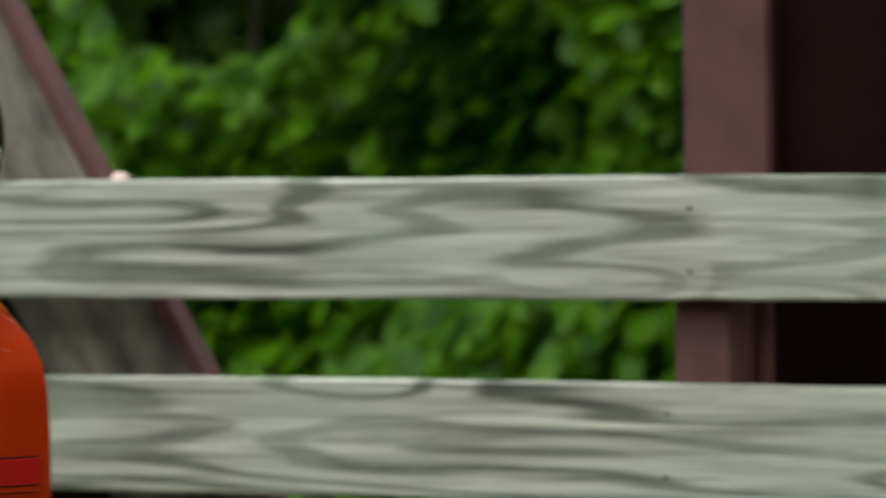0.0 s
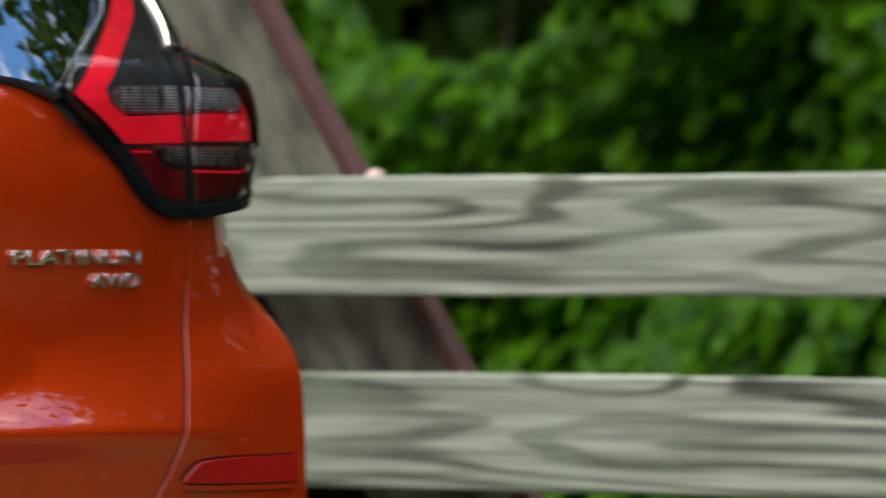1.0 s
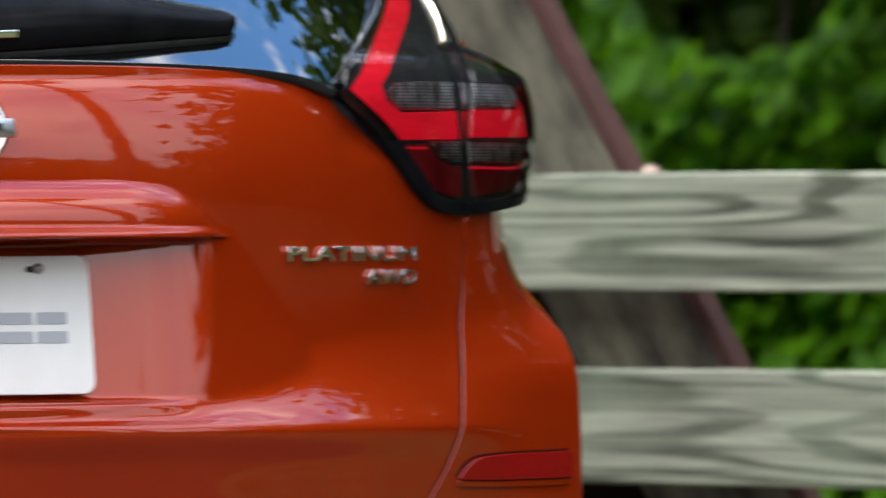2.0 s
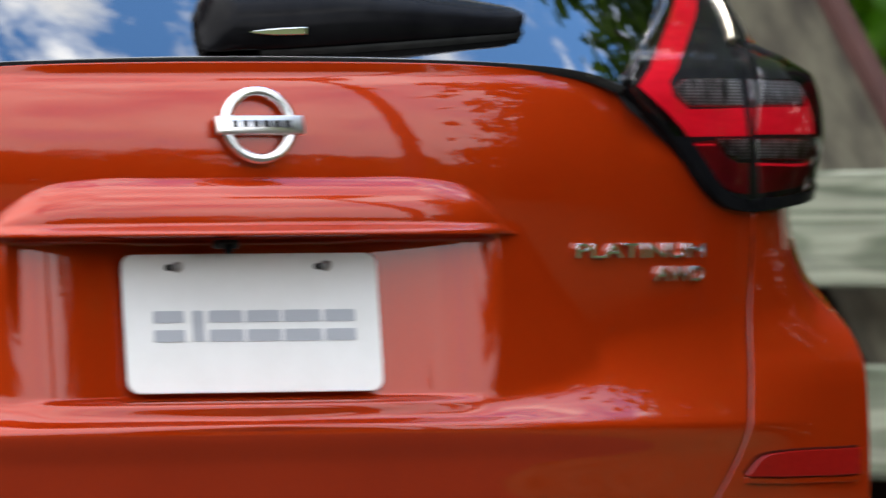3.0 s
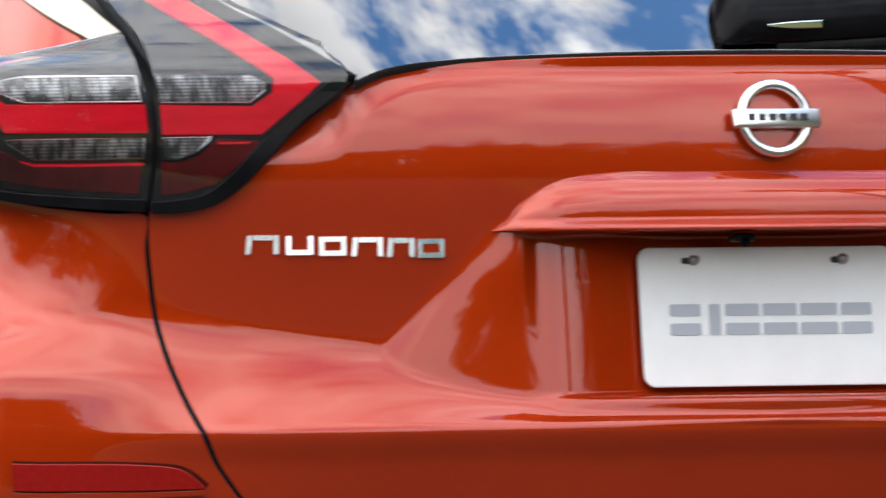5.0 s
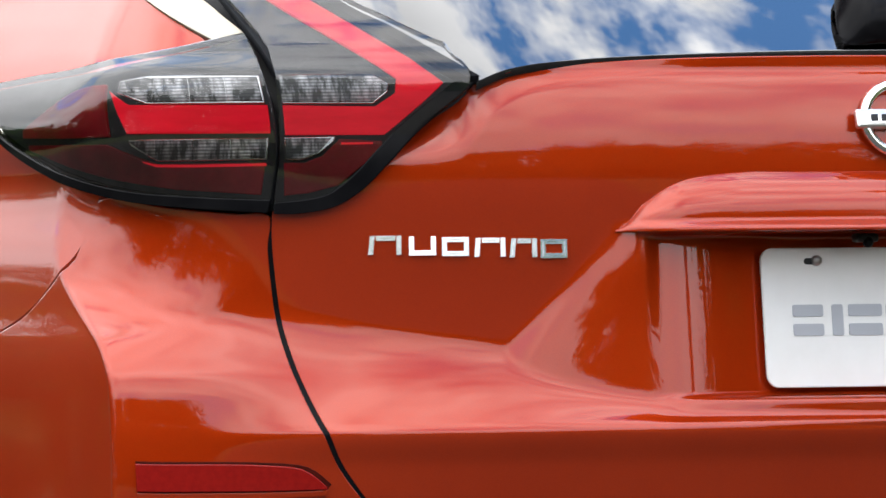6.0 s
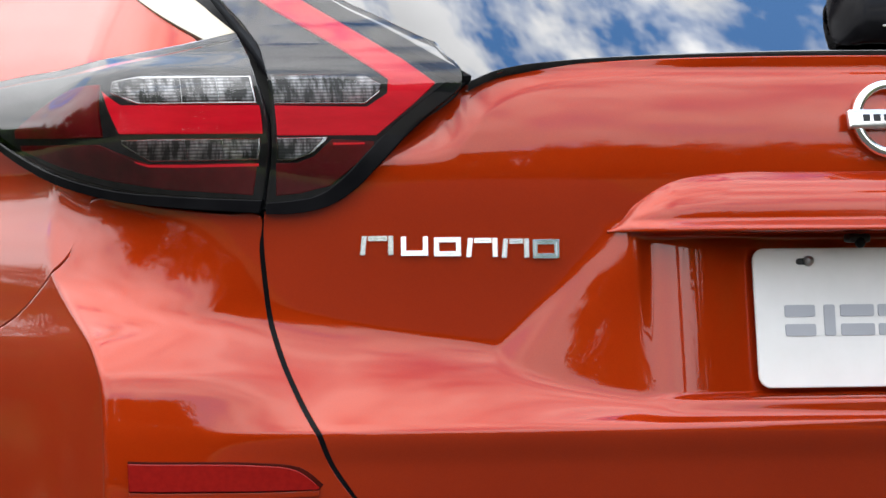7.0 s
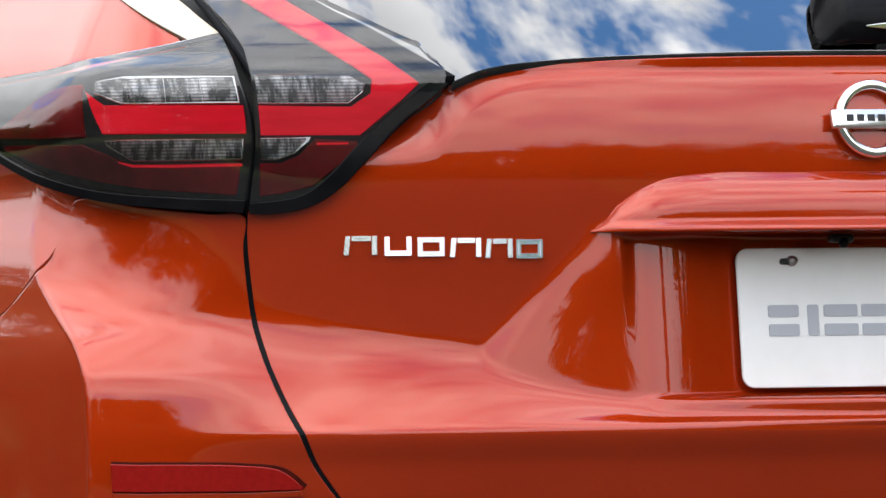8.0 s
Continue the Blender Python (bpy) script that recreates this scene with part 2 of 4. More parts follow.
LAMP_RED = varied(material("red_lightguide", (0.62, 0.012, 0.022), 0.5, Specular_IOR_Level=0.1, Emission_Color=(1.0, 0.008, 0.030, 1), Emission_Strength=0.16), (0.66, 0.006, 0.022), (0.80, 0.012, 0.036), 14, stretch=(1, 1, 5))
LAMP_DIM = varied(material("dark_red_lens", (0.16, 0.006, 0.012), 0.4, Specular_IOR_Level=0.15), (0.19, 0.006, 0.012), (0.29, 0.010, 0.018), 22)
LAMP_CLEAR = faceted()
REFLEX = varied(material("reflex_red", (0.22, 0.006, 0.005), 0.22, Specular_IOR_Level=0.22), (0.22, 0.005, 0.004), (0.26, 0.007, 0.005), 160)
# dark red that holds the shadow line along the reflectors' top edge
REFLEX_SHADE = varied(material("reflector_shade", (0.03, 0.003, 0.002), 0.6, Specular_IOR_Level=0.05), (0.040, 0.004, 0.002), (0.060, 0.006, 0.003), 60)
LENS = pane("clear_lens", (0.94, 0.94, 0.94), 0.0, 1.78)
GLASS = pane("privacy_glass", (0.06, 0.07, 0.07), 0.0, 2.9)
BADGE = material("bright_badge", (0.80, 0.81, 0.82), 0.10, 1.0)
BRUSHED = material("brushed_metal", (0.93, 0.92, 0.90), 0.38, 1.0)
PLATE = varied(material("white_enamel", (0.8, 0.8, 0.79), 0.35, Coat_Weight=0.3), (0.78, 0.78, 0.765), (0.82, 0.82, 0.81), 18)
PLATE_GREY = material("grey_print", (0.40, 0.42, 0.46), 0.4)
STEEL = material("dull_steel", (0.42, 0.42, 0.42), 0.35, 1.0)
NAIL = varied(material("rusty_iron", (0.05, 0.04, 0.03), 0.8, 0.3), (0.09, 0.085, 0.075), (0.16, 0.14, 0.12), 80)
WOOD = weathered_wood()
BROWN = varied(material("brown_steel_paint", (0.12, 0.04, 0.035), 0.65, Specular_IOR_Level=0.2), (0.050, 0.021, 0.018), (0.080, 0.034, 0.029), 9, bump=0.15, rough=(0.55, 0.8))
# the truss's brown darkened: its deep shade is put into the colour
SHADE_BROWN = varied(material("shaded_brown", (0.014, 0.006, 0.005), 0.8, Specular_IOR_Level=0.02), (0.006, 0.0024, 0.002), (0.011, 0.0046, 0.0036), 7, bump=0.1)
GREYFACE = varied(material("grimy_timber", (0.10, 0.085, 0.065), 0.85), (0.018, 0.013, 0.009), (0.150, 0.142, 0.098), 7, stretch=(1.6, 1, 0.6), bump=0.4)
PALE = varied(material("pale_fungus", (0.6, 0.42, 0.34), 0.8), (0.34, 0.23, 0.18), (0.48, 0.34, 0.28), 60, bump=0.3)
BARK = varied(material("bark", (0.09, 0.07, 0.05), 0.95), (0.05, 0.04, 0.03), (0.14, 0.115, 0.085), 7, stretch=(1, 1, 0.25), bump=0.8)
LEAF = leaf_green("leaf", (0.012, 0.068, 0.002), (0.118, 0.295, 0.008), 0.5, 0.16)
LEAF_FAR = leaf_green("leaf_far", (0.020, 0.050, 0.007), (0.085, 0.15, 0.018), 0.4)
ASPHALT = varied(material("asphalt", (0.055, 0.055, 0.055), 0.95, Specular_IOR_Level=0.05), (0.028, 0.026, 0.024), (0.049, 0.046, 0.040), 45, detail=10, bump=0.5)
EARTH = varied(material("verge", (0.06, 0.08, 0.03), 0.95, Specular_IOR_Level=0.05), (0.035, 0.05, 0.015), (0.09, 0.10, 0.045), 6, detail=10, bump=0.8)


# ---- building helpers ----
def part(name, data, mat, parent=None, label="", flat=False):
    """One mesh object from a bmesh or from (points, faces)."""
    mesh = bpy.data.meshes.new(name)
    if isinstance(data, tuple):
        mesh.from_pydata([tuple(v) for v in data[0]], [], data[1])
        mesh.validate()
    else:
        data.to_mesh(mesh)
        data.free()
    if not flat:
        mesh.polygons.foreach_set("use_smooth", [True] * len(mesh.polygons))
    mesh.materials.append(mat)
    ob = new(name, mesh)
    if parent:
        ob.parent = parent
    if label:
        ob["label"] = label
    return ob


def thing(name, label, category, place=(0, 0, 0), group="", kind=""):
    ob = new(name)
    ob.location = place
    return tagged(ob, label, category, group, kind)


def smooth(a, b, v):
    """0 at a, 1 at b, with a soft start and end."""
    v = min(1.0, max(0.0, (v - a) / (b - a)))
    return v * v * (3 - 2 * v)


def chain(points, v):
    """A smooth curve through (place, value) pairs."""
    n = len(points)
    if v <= points[0][0]:
        return points[0][1]
    for i in range(n - 1):
        if v <= points[i + 1][0]:
            break
    else:
        return points[-1][1]

    def slope(k):
        if k == 0 or k == n - 1:
            j = max(k, 1)
            return (points[j][1] - points[j - 1][1]) / (points[j][0] - points[j - 1][0])
        d0 = (points[k][1] - points[k - 1][1]) / (points[k][0] - points[k - 1][0])
        d1 = (points[k + 1][1] - points[k][1]) / (points[k + 1][0] - points[k][0])
        return 0.0 if d0 * d1 <= 0 else 2 * d0 * d1 / (d0 + d1)

    h = points[i + 1][0] - points[i][0]
    t = (v - points[i][0]) / h
    return ((2 * t**3 - 3 * t**2 + 1) * points[i][1] + (t**3 - 2 * t**2 + t) * h * slope(i)
            + (3 * t**2 - 2 * t**3) * points[i + 1][1] + (t**3 - t**2) * h * slope(i + 1))


def spaced(path, per, curved):
    """Points along a path of corners, per of them to a stretch."""
    out = []
    for i in range(len(path) - 1):
        p0, p1, p2, p3 = (Vector(path[max(0, min(len(path) - 1, j))]) for j in (i - 1, i, i + 1, i + 2))
        for k in range(per):
            t = k / per
            if curved:
                out.append(0.5 * (2 * p1 + (p2 - p0) * t + (2 * p0 - 5 * p1 + 4 * p2 - p3) * t**2 + (3 * p1 - p0 - 3 * p2 + p3) * t**3))
            else:
                out.append(p1.lerp(p2, t))
    out.append(Vector(path[-1]))
    return out


def patch(form, low, top, per=8, rows=12, curved=True, rim=0.012, lift=0.0):
    """A panel of the skin given by form(s, z), between two paths of matching corners, its edges folded inwards by rim."""
    a, b = spaced(low, per, curved), spaced(top, per, curved)
    near = 0.0013
    for end, other, place in ((0, 1, 1), (-1, -2, -1)):
        f = min(0.4, near / max(1e-5, max((a[end] - a[other]).length, (b[end] - b[other]).length)))
        one, two = a[end].lerp(a[other], f), b[end].lerp(b[other], f)
        a.insert(place if place == 1 else len(a) - 1, one)
        b.insert(place if place == 1 else len(b) - 1, two)
    n, eps = len(a), 0.002
    f = min(0.4 / rows, near / max(1e-5, max((p - q).length for p, q in zip(a, b))))
    levels = [0.0, f] + [j / rows for j in range(1, rows)] + [1 - f, 1.0]
    rows = len(levels) - 1

    def at(q):
        p = Vector(form(q[0], q[1]))
        du = Vector(form(q[0] + eps, q[1])) - Vector(form(q[0] - eps, q[1]))
        dv = Vector(form(q[0], q[1] + eps)) - Vector(form(q[0], q[1] - eps))
        out = du.cross(dv).normalized()
        return p + out * (lift(q[0], q[1]) if callable(lift) else lift), out

    points, normals = [], []
    for j in range(rows + 1):
        for i in range(n):
            p, out = at(a[i].lerp(b[i], levels[j]))
            points.append(p)
            normals.append(out)
    faces = []
    d1, d2 = a[n // 2] - a[n // 2 - 1], b[n // 2] - a[n // 2]
    turned = d1[0] * d2[1] - d1[1] * d2[0] < 0

    def quad(*f):
        faces.append(f[::-1] if turned else f)

    for j in range(rows):
        for i in range(n - 1):
            k = j * n + i
            quad(k, k + 1, k + n + 1, k + n)
    if rim:
        ring = list(range(n)) + [j * n + n - 1 for j in range(1, rows + 1)] + [rows * n + i for i in range(n - 2, -1, -1)] + [j * n for j in range(rows - 1, 0, -1)]
        start = len(points)
        for k in ring:
            points.append(points[k] - normals[k] * rim)
        for q in range(len(ring)):
            r = (q + 1) % len(ring)
            quad(ring[r], ring[q], start + q, start + r)
    return points, faces


def mirrored(data):
    return [Vector((-p[0], p[1], p[2])) for p in data[0]], [f[::-1] for f in data[1]]


def box(bm, size, at=(0, 0, 0), turn=None, bevel=0.0):
    made = bmesh.ops.create_cube(bm, size=1.0)["verts"]
    m = Matrix.Translation(at) @ (turn.to_4x4() if turn else Matrix()) @ Matrix.Diagonal((*size, 1))
    bmesh.ops.transform(bm, matrix=m, verts=made)
    if bevel:
        edges = list({e for v in made for e in v.link_edges})
        bmesh.ops.bevel(bm, geom=edges, offset=bevel, segments=2, affect="EDGES", profile=0.6)
    return bm


def boxed(size, at=(0, 0, 0), turn=None, bevel=0.0):
    return box(bmesh.new(), size, at, turn, bevel)


def tube(path, radii, sides=10):
    """A closed tube along a path of points."""
    points, faces = [], []
    for i, p in enumerate(path):
        p = Vector(p)
        along = (Vector(path[min(i + 1, len(path) - 1)]) - Vector(path[max(i - 1, 0)])).normalized()
        u = along.orthogonal().normalized()
        w = along.cross(u)
        for k in range(sides):
            a = 2 * math.pi * k / sides
            points.append(p + (u * math.cos(a) + w * math.sin(a)) * radii[i])
    for i in range(len(path) - 1):
        for k in range(sides):
            faces.append((i * sides + k, i * sides + (k + 1) % sides, (i + 1) * sides + (k + 1) % sides, (i + 1) * sides + k))
    faces.append(tuple(range(sides))[::-1])
    faces.append(tuple(len(points) - sides + k for k in range(sides)))
    return points, faces


# ---- ground ----
def ground():
    bm = bmesh.new()
    bmesh.ops.create_grid(bm, x_segments=60, y_segments=60, size=600)
    tagged(part("ground", bm, EARTH), "rough green and brown verge around the road", "ground", kind="structure")
    bm = bmesh.new()
    bmesh.ops.create_grid(bm, x_segments=20, y_segments=60, size=1)
    bmesh.ops.transform(bm, matrix=pose(-4.2, -20, 0.012) @ Matrix.Diagonal((6.2, 90, 1, 1)), verts=bm.verts)
    tagged(part("road", bm, ASPHALT), "grey asphalt road under the parked car", "road", kind="structure")


ground()


# ---- trees: seen mirrored in the paint, the lamps and the rear window ----
def leaf_cloud(count, spread, size, rng, clumps):
    """Many small folded leaves in loose clumps."""
    points, faces = [], []
    centres = []
    for _ in range(clumps):
        a, h, r = rng.uniform(0, 2 * math.pi), rng.uniform(-1, 1), rng.uniform(0.35, 1.0) ** 0.5
        flat = math.sqrt(1 - h * h)
        centres.append(Vector((math.cos(a) * flat * r * spread[0], math.sin(a) * flat * r * spread[1], h * r * spread[2])))
    for _ in range(count):
        c = rng.choice(centres)
        q = c + Vector((rng.gauss(0, 1), rng.gauss(0, 1), rng.gauss(0, 0.8))) * (0.16 * max(spread))
        t = Euler((rng.uniform(-0.9, 0.9), rng.uniform(-0.9, 0.9), rng.uniform(0, 6.3))).to_matrix()
        s = size * rng.uniform(0.6, 1.3)
        k = len(points)
        for v in ((0, -0.5, 0), (0.32, -0.1, 0.1), (0.22, 0.3, 0.08), (0, 0.6, -0.05), (-0.22, 0.3, 0.08), (-0.32, -0.1, 0.1)):
            points.append(q + t @ (Vector(v) * s))
        faces += [(k, k + 1, k + 2, k + 3), (k, k + 3, k + 4, k + 5)]
    return points, faces


def tree(tall, wide, count, seed, size):
    rng = random.Random(seed)
    ob = thing("tree", "broad green leafy tree beside the road", "tree", group="trees round the road")
    crown_at = tall * 0.52
    path = [(rng.uniform(-0.06, 0.06) * i, rng.uniform(-0.06, 0.06) * i, tall * 0.8 * i / 7) for i in range(8)]
    bm_points, bm_faces = tube(path, [0.030 * tall * (1 - 0.11 * i) for i in range(8)], 9)
    for _ in range(7):
        a, h = rng.uniform(0, 6.3), tall * rng.uniform(0.25, 0.65)
        reach = wide * rng.uniform(0.5, 0.85)
        limb = [(0, 0, h), (math.cos(a) * reach * 0.5, math.sin(a) * reach * 0.5, h + reach * 0.3),
                (math.cos(a) * reach, math.sin(a) * reach, h + reach * 0.75)]
        p, f = tube(limb, [0.012 * tall, 0.008 * tall, 0.003 * tall], 6)
        n = len(bm_points)
        bm_points += p
        bm_faces += [tuple(v + n for v in g) for g in f]
    part("trunk", (bm_points, bm_faces), BARK, ob)
    points, faces = leaf_cloud(count, (wide, wide, tall * 0.44), size, rng, 46)
    part("crown", ([p + Vector((0, 0, crown_at)) for p in points], faces), LEAF_FAR, ob)
    return ob


def woods():
    rng = random.Random(4)
    kinds = [tree(9.0, 3.4, 5200, 11, 0.34), tree(11.5, 3.9, 6200, 12, 0.36), tree(7.0, 3.2, 4600, 13, 0.32), tree(11.0, 3.7, 7600, 14, 0.25)]
    places, fine = [], []
    # far line behind the camera, seen by the tail's paint
    for i in range(22):
        tall = 1.0 if i < 4 or 8 < i < 15 else 0.62
        places.append((-46 + i * 4.6, -58 - 5 * math.sin(i * 0.7) + rng.uniform(-2, 2), rng.uniform(8.5, 15.0) * tall))
    # right of the road: low towards the back, tall beside the car
    for x, y, s in ((14.0, -13.0, 5.6), (15.5, -10.5, 6.6), (13.2, -8.6, 6.8), (12.0, -6.4, 7.2), (15.2, -5.6, 10.5), (11.4, -5.2, 9.2), (13.4, -5.6, 11.8),
                    (10.6, -2.6, 8.2), (12.8, -2.7, 10.4), (11.6, -3.9, 9.6), (11.8, -2.2, 9.4), (11.0, -0.6, 5.3), (11.4, 0.9, 5.4), (13.4, 0.4, 6.4), (9.8, 3.4, 12.0), (11.6, 4.9, 13.6), (9.3, 5.2, 13.0), (10.8, 6.4, 13.0),
                    (9.0, 6.2, 9.6), (12.2, 8.0, 11.0), (10.8, 8.8, 10.0), (12.0, 11.0, 11.5), (12.2, 13.4, 12.0), (12.4, 16.6, 12.0), (12.6, 20.0, 12.0)):
        (fine if y > -2 else places).append((x + rng.uniform(-0.3, 0.3), y + rng.uniform(-0.3, 0.3), s))
    # nearer trees on both verges behind
    for x, y, s in ((3.8, -44.0, 9.6), (7.0, -46.0, 8.6), (-12.0, -48.0, 7.2), (-15.5, -44.5, 6.4), (11.5, -50.0, 7.6), (16.0, -45.0, 10.5), (-19.0, -41.0, 7.0), (24.0, -43.0, 6.5), (-22.5, -37.0, 11.5), (-25.5, -34.5, 11.0), (-21.0, -33.0, 9.5), (-28.0, -36.5, 12.0)):
        places.append((x, y, s))
    # left of the road, and across it ahead
    for i in range(14):
        places.append((-30 + rng.uniform(-3, 2), -46 + i * 4.6 + rng.uniform(-1.5, 1.5), rng.uniform(7, 11) if i < 9 else rng.uniform(9.5, 13.0)))
    for i in range(2, 9):
        places.append((6.5 + i * 3.6 - 12, 24 + rng.uniform(-3, 4), rng.uniform(0.9, 1.25)))
    for i in range(9):
        places.append((-30 + rng.uniform(-1.5, 1.5), 4 + i * 4.4 + rng.uniform(-1, 1), rng.uniform(9.0, 12.0) if i < 5 else rng.uniform(5.0, 7.0)))
    for i in range(14):
        places.append((-26 - 2.5 * (i % 3) + rng.uniform(-1, 1), 30 + i * 2.6, rng.uniform(0.5, 0.7)))
    for i in range(6):
        places.append((-24 + i * 3.4 + rng.uniform(-0.6, 0.6), 33 + rng.uniform(-1, 1), rng.uniform(0.45, 0.6)))
    used = set()
    for i, (x, y, s) in enumerate(places + fine):
        k = rng.randrange(3) if i < len(places) else 3
        s = s / (9.0, 11.5, 7.0, 11.0)[k] if s > 3 else s
        w = 0.76 * s if k == 3 else s
        m = pose(x, y, 0, 0, 0, rng.uniform(0, 360)) @ Matrix.Diagonal((w, w, s, 1))
        if k in used:
            ob = copy_thing(kinds[k], m)
            ob.matrix_basis = m
        else:
            kinds[k].matrix_basis = m
            used.add(k)


def undergrowth():
    """A belt of scrub that closes the foot of the woods all round."""
    rng = random.Random(31)
    points, faces = [], []
    # added, mostly out of view, to block sky gaps in the car's reflections
    belts = (((-75, -64), (75, -64), 9.5), ((14.5, -20), (14.5, -12), 2.6), ((12.5, -14), (12.0, 30), 5.5), ((13.2, -14), (12.8, 30), 6.0), ((-33, -60), (-33, 30), 5.2), ((-34, 28), (-26, 120), 7.0), ((-40, 29), (40, 29), 3.5), ((-44, 30), (-4, 30), 5.6))
    for (x0, y0), (x1, y1), high in belts:
        long = math.hypot(x1 - x0, y1 - y0)
        for _ in range(int(long * (200 if high > 9 else 130 if high > 5 else 75))):
            f = rng.random()
            q = Vector((x0 + (x1 - x0) * f + rng.gauss(0, 0.7), y0 + (y1 - y0) * f + rng.gauss(0, 0.7), 0))
            q.z = rng.uniform(0, high) * (0.75 + 0.5 * noise.noise((q.x * 0.3, q.y * 0.3, 0)))
            t = Euler((rng.uniform(-1.2, 1.2), rng.uniform(-1.2, 1.2), rng.uniform(0, 6.3))).to_matrix()
            size, k = rng.uniform(0.3, 0.6) * (1.5 if high > 9 else 1.0), len(points)
            for v in ((0, -0.5, 0), (0.32, -0.1, 0.1), (0.22, 0.3, 0.08), (0, 0.6, -0.05), (-0.22, 0.3, 0.08), (-0.32, -0.1, 0.1)):
                points.append(q + t @ (Vector(v) * size))
            faces += [(k, k + 1, k + 2, k + 3), (k, k + 3, k + 4, k + 5)]
    tagged(part("undergrowth", (points, faces), LEAF_FAR), "added belt of dark green scrub along the edge of the woods", "undergrowth", kind="stuff")


def leaning_tree():
    """A tall slender trunk that bows outwards on the right of the road."""
    rng = random.Random(77)
    ob = thing("leaning_tree", "tall slender bowed tree with a small crown", "tree", (8.05, -11.6, 0))
    path = [(1.5 * (i / 9) ** 2.6, 0.5 * (i / 9) ** 2, 16.5 * i / 9 - 0.05) for i in range(10)]
    part("trunk", tube(path, [0.24 - 0.014 * i for i in range(10)], 12), BARK, ob)
    points, faces = leaf_cloud(1500, (1.5, 1.5, 1.6), 0.3, rng, 14)
    part("crown", ([p + Vector((1.7, 0.6, 17.2)) for p in points], faces), LEAF_FAR, ob)


woods()
undergrowth()
leaning_tree()


# ---- railing, truss and bushes beyond the car ----
# local x runs along the railing, y away from the road, z up
SIDE = pose(2.955, 2.984, 0, 0, 0, -77.2)
BOARD_DROP = -0.0115


def plank(length, high, thick, seed):
    """A sawn plank with eased edges, a little bowed and ragged."""
    rng = random.Random(seed)
    points, faces, n = [], [], 90
    ring = ((0, 0.004), (0.004, 0), (thick - 0.004, 0), (thick, 0.004), (thick, high - 0.005), (thick - 0.005, high), (0.005, high), (0, high - 0.005))
    noise_at = rng.uniform(0, 100)
    for i in range(n + 1):
        x = length * (i / n - 0.5)
        wob = 0.004 * noise.noise((x * 1.3, noise_at, 0)) + 0.0015 * noise.noise((x * 9, noise_at, 3))
        wob2 = 0.004 * noise.noise((x * 1.1, noise_at, 7)) + 0.0015 * noise.noise((x * 8, noise_at, 11))
        for y, z in ring:
            points.append((x, y, z + (wob if z > high / 2 else wob2)))
    for i in range(n):
        for k in range(8):
            a, b = i * 8 + k, i * 8 + (k + 1) % 8
            faces.append((a, a + 8, b + 8, b))
    faces.append(tuple(range(8)))
    faces.append(tuple(n * 8 + k for k in range(8))[::-1])
    return points, faces


def railing():
    ob = thing("railing", "weathered grey-green timber rail boards along the roadside", "railing")
    ob.matrix_world = SIDE
    tilt = math.atan(BOARD_DROP)
    for z, high, seed, x in ((0.889, 0.176, 3, -0.92), (0.600, 0.172, 8, -0.94), (0.316, 0.172, 5, -0.93)):
        b = part("board", plank(4.66, high, 0.045, seed), WOOD, ob, flat=True)
        b.location = (x, 0, z + BOARD_DROP * x)
        b.rotation_euler = (0, -tilt, 0)
    for x in (0.46, -2.5):
        part("post", boxed((0.11, 0.05, 1.05), (x, 0.071, 0.525), bevel=0.004), BROWN, ob)
    rng = random.Random(2)
    for x in (0.46, -2.5):
        for z in (0.93, 1.02, 0.64, 0.73):
            bm = bmesh.new()
            bmesh.ops.create_cone(bm, cap_ends=True, segments=10, radius1=0.004, radius2=0.003, depth=0.005)
            bmesh.ops.transform(bm, matrix=pose(x + rng.uniform(-0.03, 0.03), -0.002, z + BOARD_DROP * x, 90), verts=bm.verts)
            part("bolt", bm, NAIL, ob)
    return ob


def truss():
    """A painted post of angle and plate, and a heavy slanting brace behind the railing."""
    ob = thing("truss", "brown painted steel truss post with a slanting brace", "truss")
    ob.matrix_world = SIDE
    flange = boxed((0.170, 0.016, 2.6), (0.447, 0.115, 1.3), bevel=0.003)
    part("flange", flange, BROWN, ob, flat=True)
    # shade right of the flange: a darkened web and an added dark panel
    part("web", boxed((0.016, 0.312, 2.6), (0.535, 0.276, 1.3), bevel=0.003), SHADE_BROWN, ob)
    part("shade_panel", boxed((0.75, 0.016, 1.55), (0.90, 0.142, 1.775), bevel=0.003), SHADE_BROWN, ob, "dark panel added where deep shade lies beside the post")
    part("rear_stay", boxed((0.05, 0.05, 2.5), (1.20, 0.20, 1.25), bevel=0.003), SHADE_BROWN, ob)
    lean = math.atan2(0.45, 0.565)
    foot = Vector((-0.53, 0.16, 0.45))
    turn = Euler((0, -lean, 0)).to_matrix()
    up = turn @ Vector((0, 0, 1))
    mid = foot + up * 0.75
    # the second beam is an added dark strip for the shade beside the brace
    for name, size, shift, mat, label in (("brace", (0.26, 0.03, 2.9), (0.109, 0.0), GREYFACE, "grimy olive-grey timber brace"),
                                          ("brace_shade", (0.16, 0.04, 2.9), (0.320, -0.025), SHADE_BROWN, ""),
                                          ("brace_edge", (0.030, 0.034, 2.9), (-0.0372, 0.0), BROWN, "")):
        beam = part(name, boxed(size, bevel=0.006), mat, ob, label, flat=True)
        beam.matrix_basis = Matrix.Translation(mid - turn @ Vector((shift[0], shift[1], 0))) @ turn.to_4x4()
    return ob


